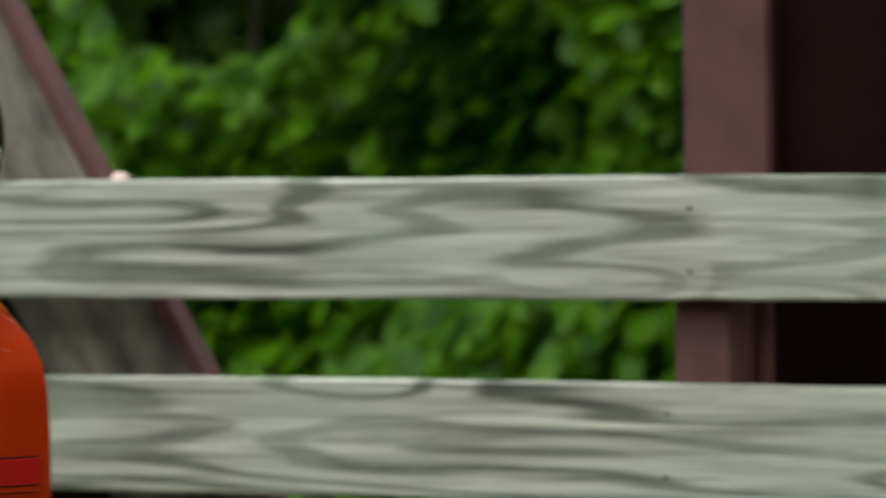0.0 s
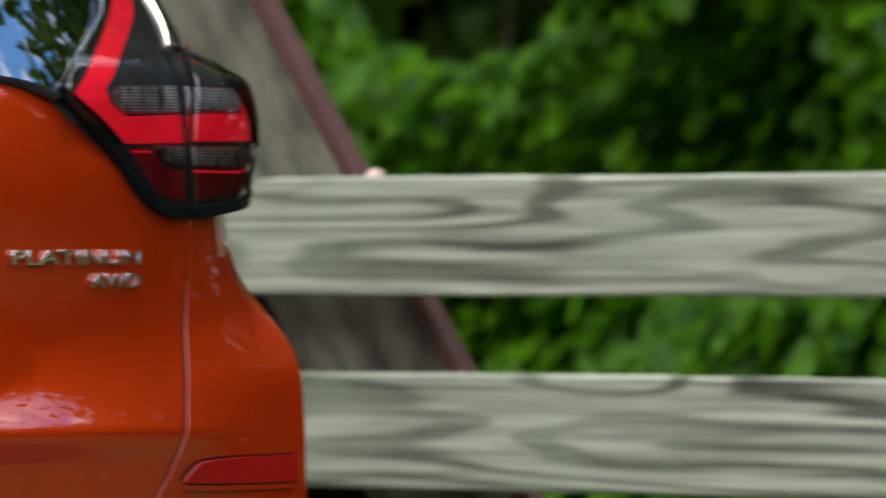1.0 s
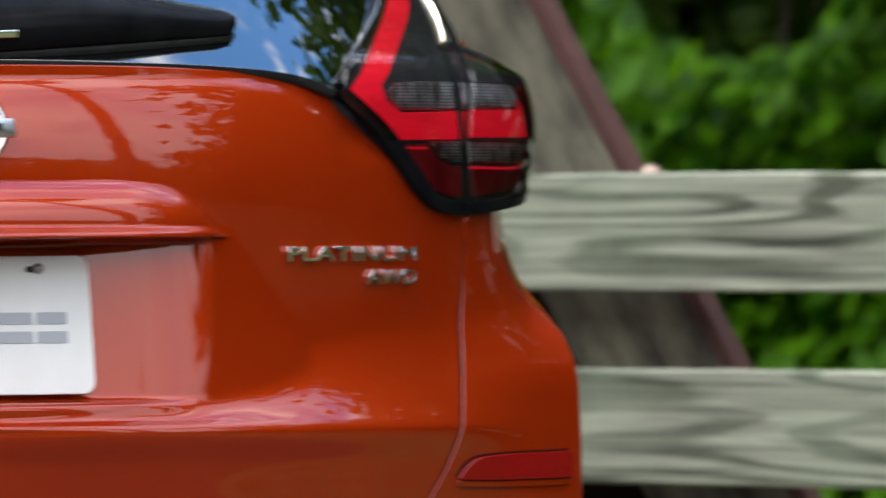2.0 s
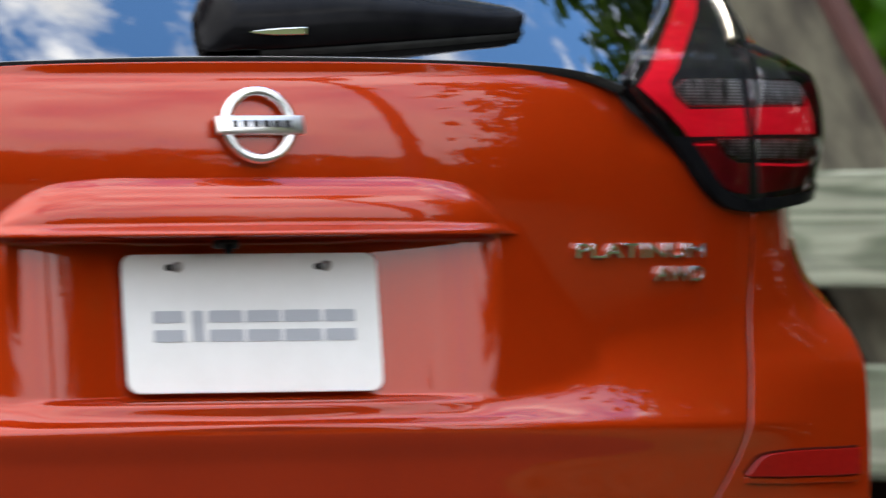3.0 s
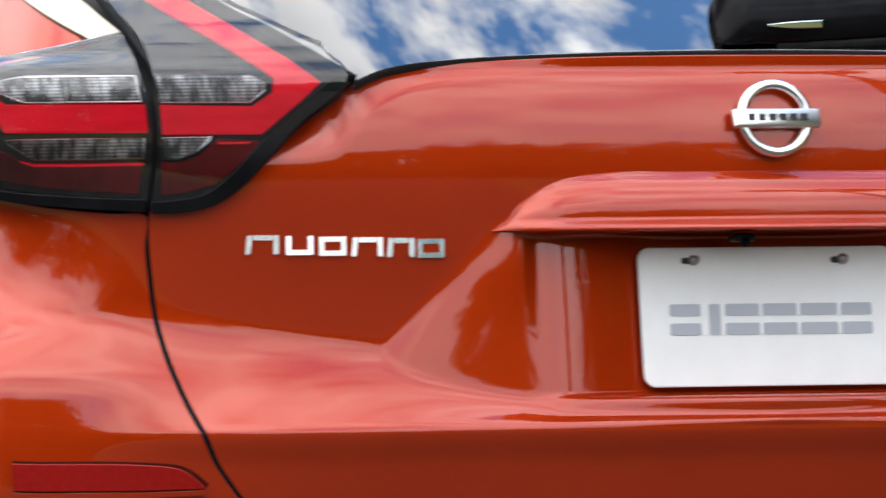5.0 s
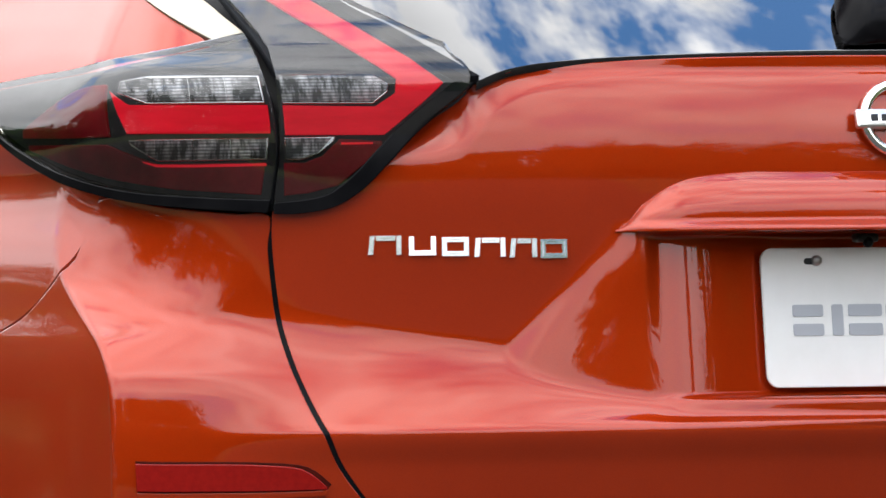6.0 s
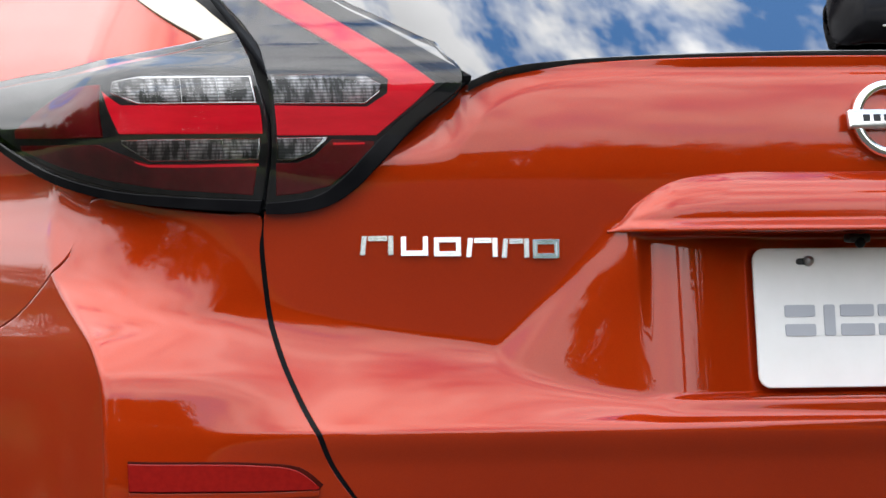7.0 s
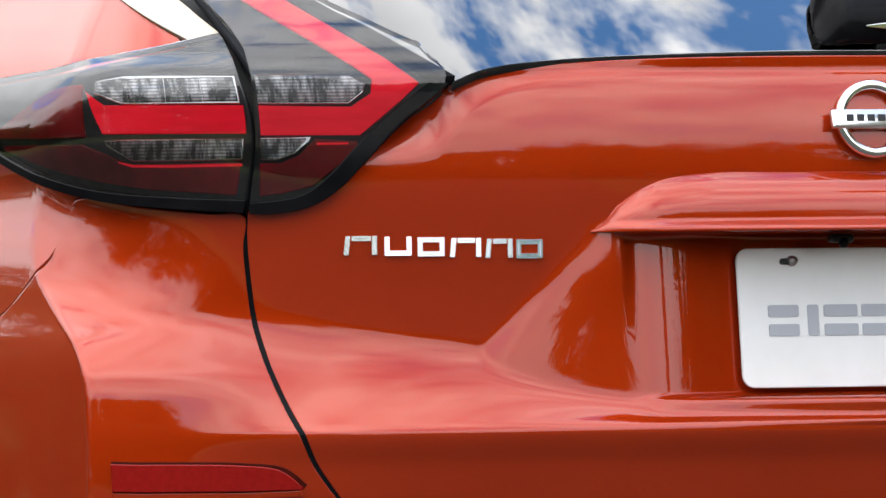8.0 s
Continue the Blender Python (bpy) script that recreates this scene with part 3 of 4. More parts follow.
def knob():
    bm = bmesh.new()
    bmesh.ops.create_icosphere(bm, subdivisions=3, radius=0.0145)
    for v in bm.verts:
        v.co *= 1 + 0.25 * noise.noise(v.co * 60)
        v.co.z *= 0.75
    ob = part("bracket_fungus", bm, PALE)
    tagged(ob, "small pale pink fungus on the rail's top edge", "fungus")
    ob.matrix_world = SIDE @ pose(-0.788, 0.03, 1.0750)


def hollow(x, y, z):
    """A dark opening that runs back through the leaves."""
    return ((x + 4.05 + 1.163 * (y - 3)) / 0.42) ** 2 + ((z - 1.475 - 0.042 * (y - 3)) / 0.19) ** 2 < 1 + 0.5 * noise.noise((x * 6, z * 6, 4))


def shrub():
    rng = random.Random(21)
    ob = thing("bushes", "dense green leafy bushes behind the railing", "bush", kind="stuff")
    ob.matrix_world = SIDE
    points, faces = [], []
    for _ in range(76000):
        x = rng.uniform(-12.0, -2.2)
        z = rng.uniform(0.0, 2.9)
        y = 7.0 + 0.7 * noise.noise((x * 0.9, z * 1.1, 2)) + abs(rng.gauss(0, 0.6))
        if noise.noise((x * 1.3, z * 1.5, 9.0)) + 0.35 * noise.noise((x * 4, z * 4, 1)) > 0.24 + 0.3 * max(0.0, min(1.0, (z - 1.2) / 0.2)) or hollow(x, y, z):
            continue
        t = Euler((rng.uniform(0.2, 1.3), rng.uniform(-0.7, 0.7), rng.uniform(-1.0, 1.0))).to_matrix()
        s = rng.uniform(0.05, 0.125)
        k = len(points)
        for v in ((0, -0.5, 0), (0.34, -0.15, 0.08), (0.24, 0.25, 0.08), (0, 0.6, -0.06), (-0.24, 0.25, 0.08), (-0.34, -0.15, 0.08)):
            points.append(Vector((x, y, z)) + t @ (Vector(v) * s))
        faces += [(k, k + 1, k + 2, k + 3), (k, k + 3, k + 4, k + 5)]
    part("leaves", (points, faces), LEAF, ob)
    points, faces = [], []
    for _ in range(26000):
        x, z = rng.uniform(-15.0, -3.0), rng.uniform(0.0, 3.4)
        y = rng.uniform(8.2, 9.2)
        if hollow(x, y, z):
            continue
        t = Euler((rng.uniform(0.5, 1.5), rng.uniform(-0.7, 0.7), rng.uniform(-1.0, 1.0))).to_matrix()
        s, k = rng.uniform(0.08, 0.16), len(points)
        for v in ((0, -0.5, 0), (0.34, -0.15, 0.08), (0.24, 0.25, 0.08), (0, 0.6, -0.06), (-0.24, 0.25, 0.08), (-0.34, -0.15, 0.08)):
            points.append(Vector((x, y, z)) + t @ (Vector(v) * s))
        faces += [(k, k + 1, k + 2, k + 3), (k, k + 3, k + 4, k + 5)]
    part("inner_leaves", (points, faces), LEAF, ob)
    stems, stem_faces = [], []
    for _ in range(22):
        x, y = rng.uniform(-11.0, -2.6), rng.uniform(7.4, 8.4)
        p, f = tube([(x, y, -0.02), (x + rng.uniform(-0.2, 0.2), y, 0.9), (x + rng.uniform(-0.5, 0.5), y + 0.1, 2.2)], [0.014, 0.01, 0.004], 5)
        n = len(stems)
        stems += p
        stem_faces += [tuple(v + n for v in g) for g in f]
    part("stems", (stems, stem_faces), BARK, ob)


railing()
truss()
knob()
shrub()


# ---- the car ----
# x across, y forwards, z up; the tail at y = 0. s follows the plan of the skin round the corner.
REAR = ((0.30, 0.02), (0.55, -0.035), (0.66, -0.052), (0.705, -0.059), (0.742, -0.068), (0.748, -0.0655), (0.80, -0.0655))
UPPER = ((0.70, -0.0250), (0.80, -0.0252), (0.84, -0.0258), (0.88, -0.0275), (0.92, -0.0305), (0.96, -0.0335), (1.00, -0.0357), (1.02, -0.0361), (1.04, -0.0355),
         (1.06, -0.0337), (1.08, -0.0306), (1.10, -0.0262), (1.12, -0.0201), (1.132, -0.0145), (1.137, -0.0122), (1.145, -0.004),
         (1.18, 0.0315), (1.215, 0.0675), (1.25, 0.104), (1.50, 0.372), (1.66, 0.52))
WAIST = ((0.0, 0.796), (0.28, 0.799), (0.36, 0.815), (0.44, 0.836), (0.55, 0.855), (0.667, 0.880), (0.80, 0.90))
WIDE = ((0.30, 0.86), (0.60, 0.908), (0.70, 0.915), (0.76, 0.911), (0.80, 0.899), (0.83, 0.883), (0.87, 0.853), (0.90, 0.826), (0.94, 0.810), (0.985, 0.799),
        (1.03, 0.808), (1.06, 0.820), (1.10, 0.814), (1.14, 0.798), (1.18, 0.776), (1.25, 0.735), (1.50, 0.66), (1.66, 0.56))
REAR_CORNER = ((0.30, 0.02), (0.55, -0.040), (0.64, -0.0545), (0.70, -0.0580), (0.75, -0.0605), (0.772, -0.0604), (0.784, -0.0585), (0.80, -0.050), (0.84, -0.034), (0.90, -0.031),
               (1.00, -0.0385), (1.045, -0.0415), (1.066, -0.0393), (1.09, -0.0335), (1.112, -0.0255), (1.132, -0.0145), (1.145, -0.004),
               (1.18, 0.0315), (1.25, 0.104), (1.50, 0.372), (1.66, 0.52))
CORNER = ((0.30, 0.80), (0.66, 0.804), (0.72, 0.801), (0.78, 0.797), (0.80, 0.799), (0.822, 0.809), (0.843, 0.828), (0.861, 0.855), (0.888, 0.895), (0.911, 0.926), (0.945, 0.951), (1.0, 0.98), (1.09, 1.02))


def curve(s, z):
    """The plan of the skin without the flank's fold."""
    wide = chain(WIDE, z)
    xc = wide - 0.13
    k = 0.9 + 0.1 * smooth(0.66, 0.86, z)
    f0, f1 = math.atan(k * (0.38 * xc + 1.08 * xc**3)), math.radians(84)
    if s <= xc:
        return s, k * (0.19 * s**2 + 0.27 * s**4)
    r = 0.13 / (math.sin(f1) - math.sin(f0))
    a = min(s - xc, r * (f1 - f0))
    f = f0 + a / r
    more = s - xc - a
    return (xc + r * (math.sin(f) - math.sin(f0)) + 0.05 * (1 - math.exp(-more * math.cos(f1) / 0.05)),
            k * (0.19 * xc**2 + 0.27 * xc**4) + r * (math.cos(f0) - math.cos(f)) + more * math.sin(f1))


def plan(s, z):
    side = -1 if s < 0 else 1
    s = abs(s)
    x, y = curve(s, z)
    if z < 1.09 and s > 0.60:
        # the corner runs out to a crisp fold, and the flank stands upright beyond it
        fold, hold = chain(CORNER, z), 1 - smooth(0.895, 1.09, z)
        flank = 0.841 + 0.06 * (s - fold)
        ramp = x + (0.841 - curve(fold, z)[0]) * max(0.0, 1 - (fold - s) / 0.17) ** 2
        f = smooth(fold - 0.012, fold + 0.012, s)
        x += (ramp + (flank - ramp) * f - x) * hold
    return side * x, y


def rear(s, z):
    """How far the skin lies forwards at height z: a hollow wall over a shelf whose start rises towards the corners."""
    a = abs(s)
    if z < 0.748:
        middle = chain(REAR, z)
    else:
        wall, start = chain(UPPER, z), chain(WAIST, a)
        t = max(0.0, (start - z) / (start - 0.748))
        middle = wall - (chain(UPPER, 0.748) + 0.0655) * t**1.6
    soft = smooth(0.60, 0.76, a)
    if soft == 0.0:
        return middle
    rise = 0.042 * smooth(0.30, 0.90, a) * smooth(0.745, 0.86, z) * (1 - smooth(0.90, 1.02, z))
    return middle * (1 - soft) + chain(REAR_CORNER, z - rise) * soft


def body(s, z):
    x, y = plan(s, z)
    return x, y + rear(s, z), z


def bumper_form(s, z):
    return body(s, z)


BROW = ((-0.330, 0.9555), (-0.318, 0.9585), (-0.306, 0.968), (-0.290, 0.986), (-0.25, 1.009), (-0.186, 1.0178), (0.0, 1.0182))
ARC = ((0.0, 1.134), (0.094, 1.133), (0.192, 1.131), (0.288, 1.127), (0.351, 1.120), (0.402, 1.109), (0.445, 1.088), (0.468, 1.061), (0.486, 1.030), (0.56, 0.95))
SCOOP = ((0.76, 0.50), (0.826, 0.442), (0.901, 0.370), (0.959, 0.314), (1.0, 0.28))


def bend(v, w):
    """0 below 0 and v above it, eased over a width w."""
    return v if v > 20 * w else w * math.log1p(math.exp(max(-40.0, v / w)))


def gate_form(s, z):
    """The tailgate: a brow over the plate, a scoop round the plate and a lip under it."""
    x, y = plan(s, z)
    a = abs(s)
    back = rear(s, z)
    if 0.745 < z < 0.97 and a < 0.52:
        # a facet swells out of the hollow wall towards the plate, inside a slanting crease
        e = bend(0.7 * (chain(SCOOP, z) - a), 0.0006 + 0.0035 * smooth(0.83, 0.95, z))
        facet = (0.0085 * (1 - math.exp(-e / 0.028)) + 0.075 * e) * (1 - smooth(0.958, 0.968, z))
        wall = chain(UPPER, z)
        back = wall - (max(0.0, wall - back) ** 4 + facet**4) ** 0.25
    if z > 1.02 and 0.15 < a < 0.64:
        # the upper corners fall away outside a soft arc
        slope = (chain(ARC, a + 0.003) - chain(ARC, a - 0.003)) / 0.006
        out = (z - chain(ARC, a)) / math.sqrt(1 + slope * slope)
        back += 0.24 * bend(out, 0.0010) * smooth(1.03, 1.075, z) * smooth(0.18, 0.36, a) * (1 - smooth(0.60, 0.64, a))
    y += back
    if a < 0.292 and 0.770 < z < 0.956:
        rim = smooth(0.276, 0.292, a)
        deep = y * rim + (-0.0185 + 0.12 * (z - 0.86) + 0.024 * (1 - smooth(0.10, 0.262, a))) * (1 - rim)
        y += (deep - y) * smooth(0.772, 0.779, z) * (1 - smooth(0.950, 0.9555, z))
    if z > 1.127 and a < 0.46:
        # an upright lip under the glass
        y += (rear(s, 1.1305) - rear(s, z)) * smooth(1.1275, 1.1335, z) * (1 - smooth(0.40, 0.46, a))
    if a < 0.30 and 0.745 < z < 0.770:
        y += 0.005 * smooth(0.30, 0.24, a) * smooth(0.749, 0.753, z) * (1 - smooth(0.753, 0.769, z))
    return x, y, z


def brow_form(s, z):
    """The moulding over the plate: it swells from its top edge down to an overhanging lip."""
    x, y, _ = gate_form(s, max(z, 0.957))
    a, low = abs(s), 0.9550
    top = chain(BROW, -a)
    tall = max(0.002, top - low)
    v = max(0.0, min(1.0, (top - z) / tall))
    return x, y - 0.001 - 0.027 * min(1.0, tall / 0.0625) ** 0.75 * (1 - (1 - v) ** 2.9), z


CAR = thing("car", "burnt orange sport utility car parked with its tail to view", "car")


def both(name, data, mat, parent, label=""):
    """A part and its twin on the other flank."""
    one = part(name, data, mat, parent[0] if isinstance(parent, tuple) else parent, label)
    two = part(name, mirrored(data), mat, parent[1] if isinstance(parent, tuple) else parent, label)
    return one, two


def reach(path):
    """A path over the left half, carried on over the right half."""
    return list(path) + [(-x, z) for x, z in path[-2::-1]]


def tailgate():
    top = reach(((-0.674, 0.981), (-0.644, 0.979), (-0.612, 0.986), (-0.585, 1.004), (-0.557, 1.034), (-0.523, 1.070), (-0.468, 1.114),
                 (-0.429, 1.1285), (-0.366, 1.1365), (-0.24, 1.1425), (-0.12, 1.1445), (0.0, 1.145)))
    low = reach(((-0.674, 0.979), (-0.672, 0.935), (-0.663, 0.855), (-0.650, 0.795), (-0.634, 0.742), (-0.613, 0.697), (-0.570, 0.645),
                 (-0.50, 0.618), (-0.40, 0.607), (-0.24, 0.604), (-0.12, 0.604), (0.0, 0.604)))
    return part("tailgate", patch(gate_form, low, top, 16, 170, rim=0.008), PAINT, CAR)


GATE = tailgate()


def brow():
    low = reach(((-0.323, 0.9550), (-0.318, 0.9550), (-0.306, 0.9550), (-0.290, 0.9550), (-0.25, 0.9550), (-0.186, 0.9550), (-0.1, 0.9550), (0.0, 0.9550)))
    top = reach(((-0.323, 0.9572), (-0.318, 0.9585), (-0.306, 0.968), (-0.290, 0.986), (-0.25, 1.009), (-0.186, 1.0178), (-0.1, 1.0180), (0.0, 1.0182)))
    part("brow", patch(brow_form, low, top, 14, 36, rim=0.03), PAINT, GATE)


brow()


def bumper():
    """One skin from flank to flank, below the lamps and round the tailgate."""
    top = ((-1.16, 0.843), (-1.111, 0.853), (-1.026, 0.874), (-0.944, 0.911), (-0.913, 0.940), (-0.905, 0.996), (-0.80, 0.987), (-0.72, 0.979),
           (-0.679, 0.976), (-0.677, 0.935), (-0.6685, 0.855), (-0.6555, 0.795), (-0.640, 0.742), (-0.619, 0.697), (-0.575, 0.638))
    low = ((-1.16, 0.40), (-1.10, 0.40), (-1.05, 0.40), (-1.00, 0.40), (-0.96, 0.40), (-0.92, 0.40), (-0.86, 0.40), (-0.80, 0.40),
           (-0.76, 0.40), (-0.74, 0.40), (-0.72, 0.40), (-0.70, 0.40), (-0.68, 0.40), (-0.65, 0.40), (-0.60, 0.40))
    data = patch(bumper_form, low, top, 22, 190, rim=0.008)
    one, two = both("bumper_corner", data, PAINT, CAR)
    # black strip added nearly flush in the gap, so the shut line stays dark
    line = ((-0.674, 0.972), (-0.673, 0.935), (-0.6645, 0.855), (-0.6515, 0.795), (-0.6355, 0.742), (-0.6145, 0.697), (-0.5715, 0.642))
    both("gap_strip", patch(body, [(q - 0.006, z) for q, z in line], [(q + 0.005, z) for q, z in line], 8, 3, lift=-0.0016, rim=0.004), GLOSS_BLACK, CAR)
    mid_top = reach(((-0.577, 0.634), (-0.50, 0.610), (-0.40, 0.599), (-0.24, 0.597), (0.0, 0.597)))
    mid_low = reach(((-0.60, 0.40), (-0.50, 0.40), (-0.40, 0.40), (-0.24, 0.40), (0.0, 0.40)))
    part("bumper_middle", patch(body, mid_low, mid_top, 6, 20, rim=0.02), PAINT, CAR)
    skirt_top = reach(((-1.16, 0.395), (-0.9, 0.395), (-0.6, 0.395), (-0.3, 0.395), (0.0, 0.395)))
    skirt_low = reach(((-1.16, 0.27), (-0.9, 0.25), (-0.6, 0.25), (-0.3, 0.25), (0.0, 0.25)))
    part("bumper_skirt", patch(body, skirt_low, skirt_top, 10, 6), BLACK, CAR)
    # reflectors let into the corners
    low = ((-0.786, 0.681), (-0.765, 0.680), (-0.725, 0.680), (-0.69, 0.680), (-0.655, 0.681), (-0.634, 0.682))
    top = ((-0.785, 0.711), (-0.765, 0.710), (-0.725, 0.7095), (-0.69, 0.708), (-0.657, 0.703), (-0.634, 0.684))
    frame_low = tuple((s, z - 0.001) for s, z in low)
    frame_top = tuple((s + 0.004 * (i > 3), z + 0.0028) for i, (s, z) in enumerate(top))
    # thin dark rim on the skin, the shade over the reflector as colour
    both("reflector_shade_rim", patch(bumper_form, frame_low, frame_top, 4, 5, lift=0.0008, rim=0.006), REFLEX_SHADE, (one, two))
    lip_low = tuple((s, z - 0.0075) for s, z in low)
    lip_top = tuple((s, z - 0.0015) for s, z in low)
    both("reflector_lip", patch(bumper_form, lip_low, lip_top, 4, 4, lift=0.0035, rim=0.006), PAINT, (one, two))
    both("reflector", patch(bumper_form, low, top, 4, 5, lift=0.005, rim=0.008), REFLEX, (one, two), "red plastic reflector")


bumper()


def quarter(z_arch=0.80):
    """The flank behind the rear door, with the wheel arch cut out."""
    low, top = [], []
    for s in (-0.908, -0.912, -0.917, -0.930, -0.947, -0.985, -1.026, -1.070, -1.111, -1.140, -1.165, -1.170, *(-1.225 - i * 0.0953 for i in range(17))):
        y = plan(s, 0.7)[1]
        arch = math.sqrt(max(0.0, 0.43**2 - (y - 1.12) ** 2)) + 0.37 if abs(y - 1.12) < 0.43 else 0.37
        edge = chain(((-1.165, 0.8452), (-1.111, 0.8552), (-1.026, 0.8762), (-0.947, 0.9125), (-0.917, 0.9412), (-0.908, 0.9975)), s)
        low.append((s, max(arch, edge if s > -1.168 else 0.0)))
        top.append((s, chain(((-1.30, 1.125), (-1.128, 1.110), (-1.078, 1.060), (-1.000, 1.028), (-0.908, 1.002)), s)))
    both("quarter_panel", patch(body, low, top, 4, 24, rim=0.015), PAINT, CAR)
    shoulder_low = ((-2.75, 1.128), (-1.9, 1.128), (-1.30, 1.128), (-1.125, 1.126), (-0.98, 1.133), (-0.859, 1.140), (-0.777, 1.153), (-0.728, 1.163))
    shoulder_top = ((-2.75, 1.22), (-1.9, 1.24), (-1.40, 1.28), (-1.20, 1.285), (-1.05, 1.285), (-0.95, 1.285), (-0.87, 1.256), (-0.734, 1.171))
    both("shoulder_panel", patch(body, shoulder_low, shoulder_top, 6, 16, rim=0.012), PAINT, CAR)
    strip_low = ((-0.722, 1.166), (-0.760, 1.189), (-0.803, 1.216), (-0.90, 1.276), (-1.02, 1.350))
    strip_top = ((-0.684, 1.173), (-0.702, 1.192), (-0.724, 1.214), (-0.80, 1.276), (-0.93, 1.360))
    both("pillar_trim", patch(body, strip_low, strip_top, 6, 6, lift=0.004, rim=0.012), SATIN, CAR, "bright satin chrome pillar trim")


quarter()


BULGE = ((1.00, 0.010), (1.045, 0.0105), (1.066, 0.0135), (1.09, 0.0195), (1.11, 0.0255), (1.125, 0.0285), (1.16, 0.0265), (1.20, 0.020), (1.285, 0.010))


def bulge(s, z):
    """The clear lens stands upright over the cells and rolls back above them."""
    return chain(BULGE, z)


def lamps():
    # inner half, on the tailgate, running up beside the glass
    inner = ((-0.6735, 0.985), (-0.644, 0.983), (-0.612, 0.990), (-0.585, 1.008), (-0.557, 1.038), (-0.523, 1.073), (-0.472, 1.1165),
             (-0.530, 1.166), (-0.582, 1.209), (-0.640, 1.285))
    outer = ((-0.6715, 0.986), (-0.670, 1.000), (-0.668, 1.020), (-0.666, 1.040), (-0.6645, 1.065), (-0.663, 1.090), (-0.6625, 1.120),
             (-0.6665, 1.148), (-0.690, 1.200), (-0.745, 1.285))
    gate_lamp = both("tail_lamp", patch(body, outer, inner, 8, 16, rim=0.02), LAMP_DARK, CAR, "smoked tail lamp on the tailgate")
    bar_in = ((-0.660, 1.0945), (-0.612, 1.093), (-0.570, 1.092), (-0.549, 1.106), (-0.546, 1.122), (-0.594, 1.164), (-0.649, 1.212), (-0.700, 1.265))
    bar_out = ((-0.660, 1.063), (-0.612, 1.0625), (-0.563, 1.062), (-0.520, 1.098), (-0.499, 1.117), (-0.556, 1.166), (-0.608, 1.211), (-0.662, 1.268))
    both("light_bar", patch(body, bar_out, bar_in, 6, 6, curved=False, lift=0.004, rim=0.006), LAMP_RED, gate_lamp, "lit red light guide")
    cell_low = ((-0.660, 1.098), (-0.62, 1.0975), (-0.572, 1.097), (-0.556, 1.110))
    cell_top = ((-0.660, 1.126), (-0.62, 1.126), (-0.568, 1.125), (-0.554, 1.115))
    both("bezel", patch(body, [(s, z - 0.0016) for s, z in cell_low], [(s, z + 0.0012) for s, z in cell_top], 5, 5, curved=False, lift=0.003, rim=0.004), BEZEL, gate_lamp)
    both("bezel", patch(body, ((-0.661, 1.0360), (-0.645, 1.0355), (-0.628, 1.0425), (-0.613, 1.0565)), ((-0.661, 1.0605), (-0.645, 1.0605), (-0.628, 1.0605), (-0.611, 1.0605)), 5, 4, curved=False, lift=0.003, rim=0.004), BEZEL, gate_lamp)
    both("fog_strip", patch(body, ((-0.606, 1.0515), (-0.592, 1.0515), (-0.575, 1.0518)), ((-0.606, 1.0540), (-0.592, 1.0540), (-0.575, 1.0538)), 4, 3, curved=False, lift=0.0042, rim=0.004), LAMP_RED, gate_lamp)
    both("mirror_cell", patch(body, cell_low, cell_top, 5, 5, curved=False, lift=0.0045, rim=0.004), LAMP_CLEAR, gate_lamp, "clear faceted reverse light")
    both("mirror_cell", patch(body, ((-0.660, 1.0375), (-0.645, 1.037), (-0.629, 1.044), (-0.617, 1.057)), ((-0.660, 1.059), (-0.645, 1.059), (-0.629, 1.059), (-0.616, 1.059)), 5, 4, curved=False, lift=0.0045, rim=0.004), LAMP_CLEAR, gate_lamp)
    both("fog_lens", patch(body, ((-0.662, 0.998), (-0.640, 1.000), (-0.61, 1.008), (-0.585, 1.030), (-0.566, 1.050)), ((-0.662, 1.033), (-0.642, 1.033), (-0.625, 1.040), (-0.607, 1.058), (-0.566, 1.055)), 5, 6, curved=False, lift=0.003, rim=0.004), LAMP_DIM, gate_lamp)
    both("lens", patch(body, outer, inner, 8, 40, lift=bulge, rim=0.008), LENS, gate_lamp)
    edge_low = ((-0.6705, 0.979), (-0.644, 0.979), (-0.612, 0.986), (-0.585, 1.004), (-0.557, 1.034), (-0.523, 1.070), (-0.468, 1.114))
    edge_top = ((-0.670, 0.991), (-0.644, 0.993), (-0.619, 0.999), (-0.596, 1.017), (-0.570, 1.046), (-0.536, 1.080), (-0.486, 1.117))
    both("lamp_surround", patch(body, edge_low, edge_top, 8, 5, lift=0.0125, rim=0.015), GLOSS_BLACK, gate_lamp)
    # outer half, wrapped round the corner
    low = ((-0.6775, 0.980), (-0.7634, 0.987), (-0.8491, 1.000), (-0.9807, 1.032), (-1.078, 1.064), (-1.128, 1.102))
    top = ((-0.684, 1.168), (-0.713, 1.163), (-0.790, 1.149), (-0.900, 1.135), (-1.02, 1.128), (-1.131, 1.121))

    def swell(s, z):
        sign = -1 if s < 0 else 1
        s -= sign * 0.012 * math.sin(math.pi * max(0.0, min(1.0, (z - 0.98) / 0.19))) * (1 - smooth(0.68, 0.80, abs(s)))
        x, y = plan(s, z)
        x += sign * 0.016 * smooth(0.72, 0.86, abs(s))
        # towards its outer end the lamp rounds off above and below
        high = z - 1.084 + 0.014 * smooth(0.80, 0.98, abs(s))
        high *= 1.0 if high > 0 else 0.42
        full = plan(s, 1.06)[0] + sign * (0.018 - math.hypot(0.06, high) + 0.06)
        return x + (full - x) * smooth(0.74, 0.94, abs(s)), y + rear(s, z), z

    side_lamp = both("tail_lamp", patch(swell, low, top, 10, 18, rim=0.03), LAMP_DARK, CAR, "smoked tail lamp wrapping the corner")
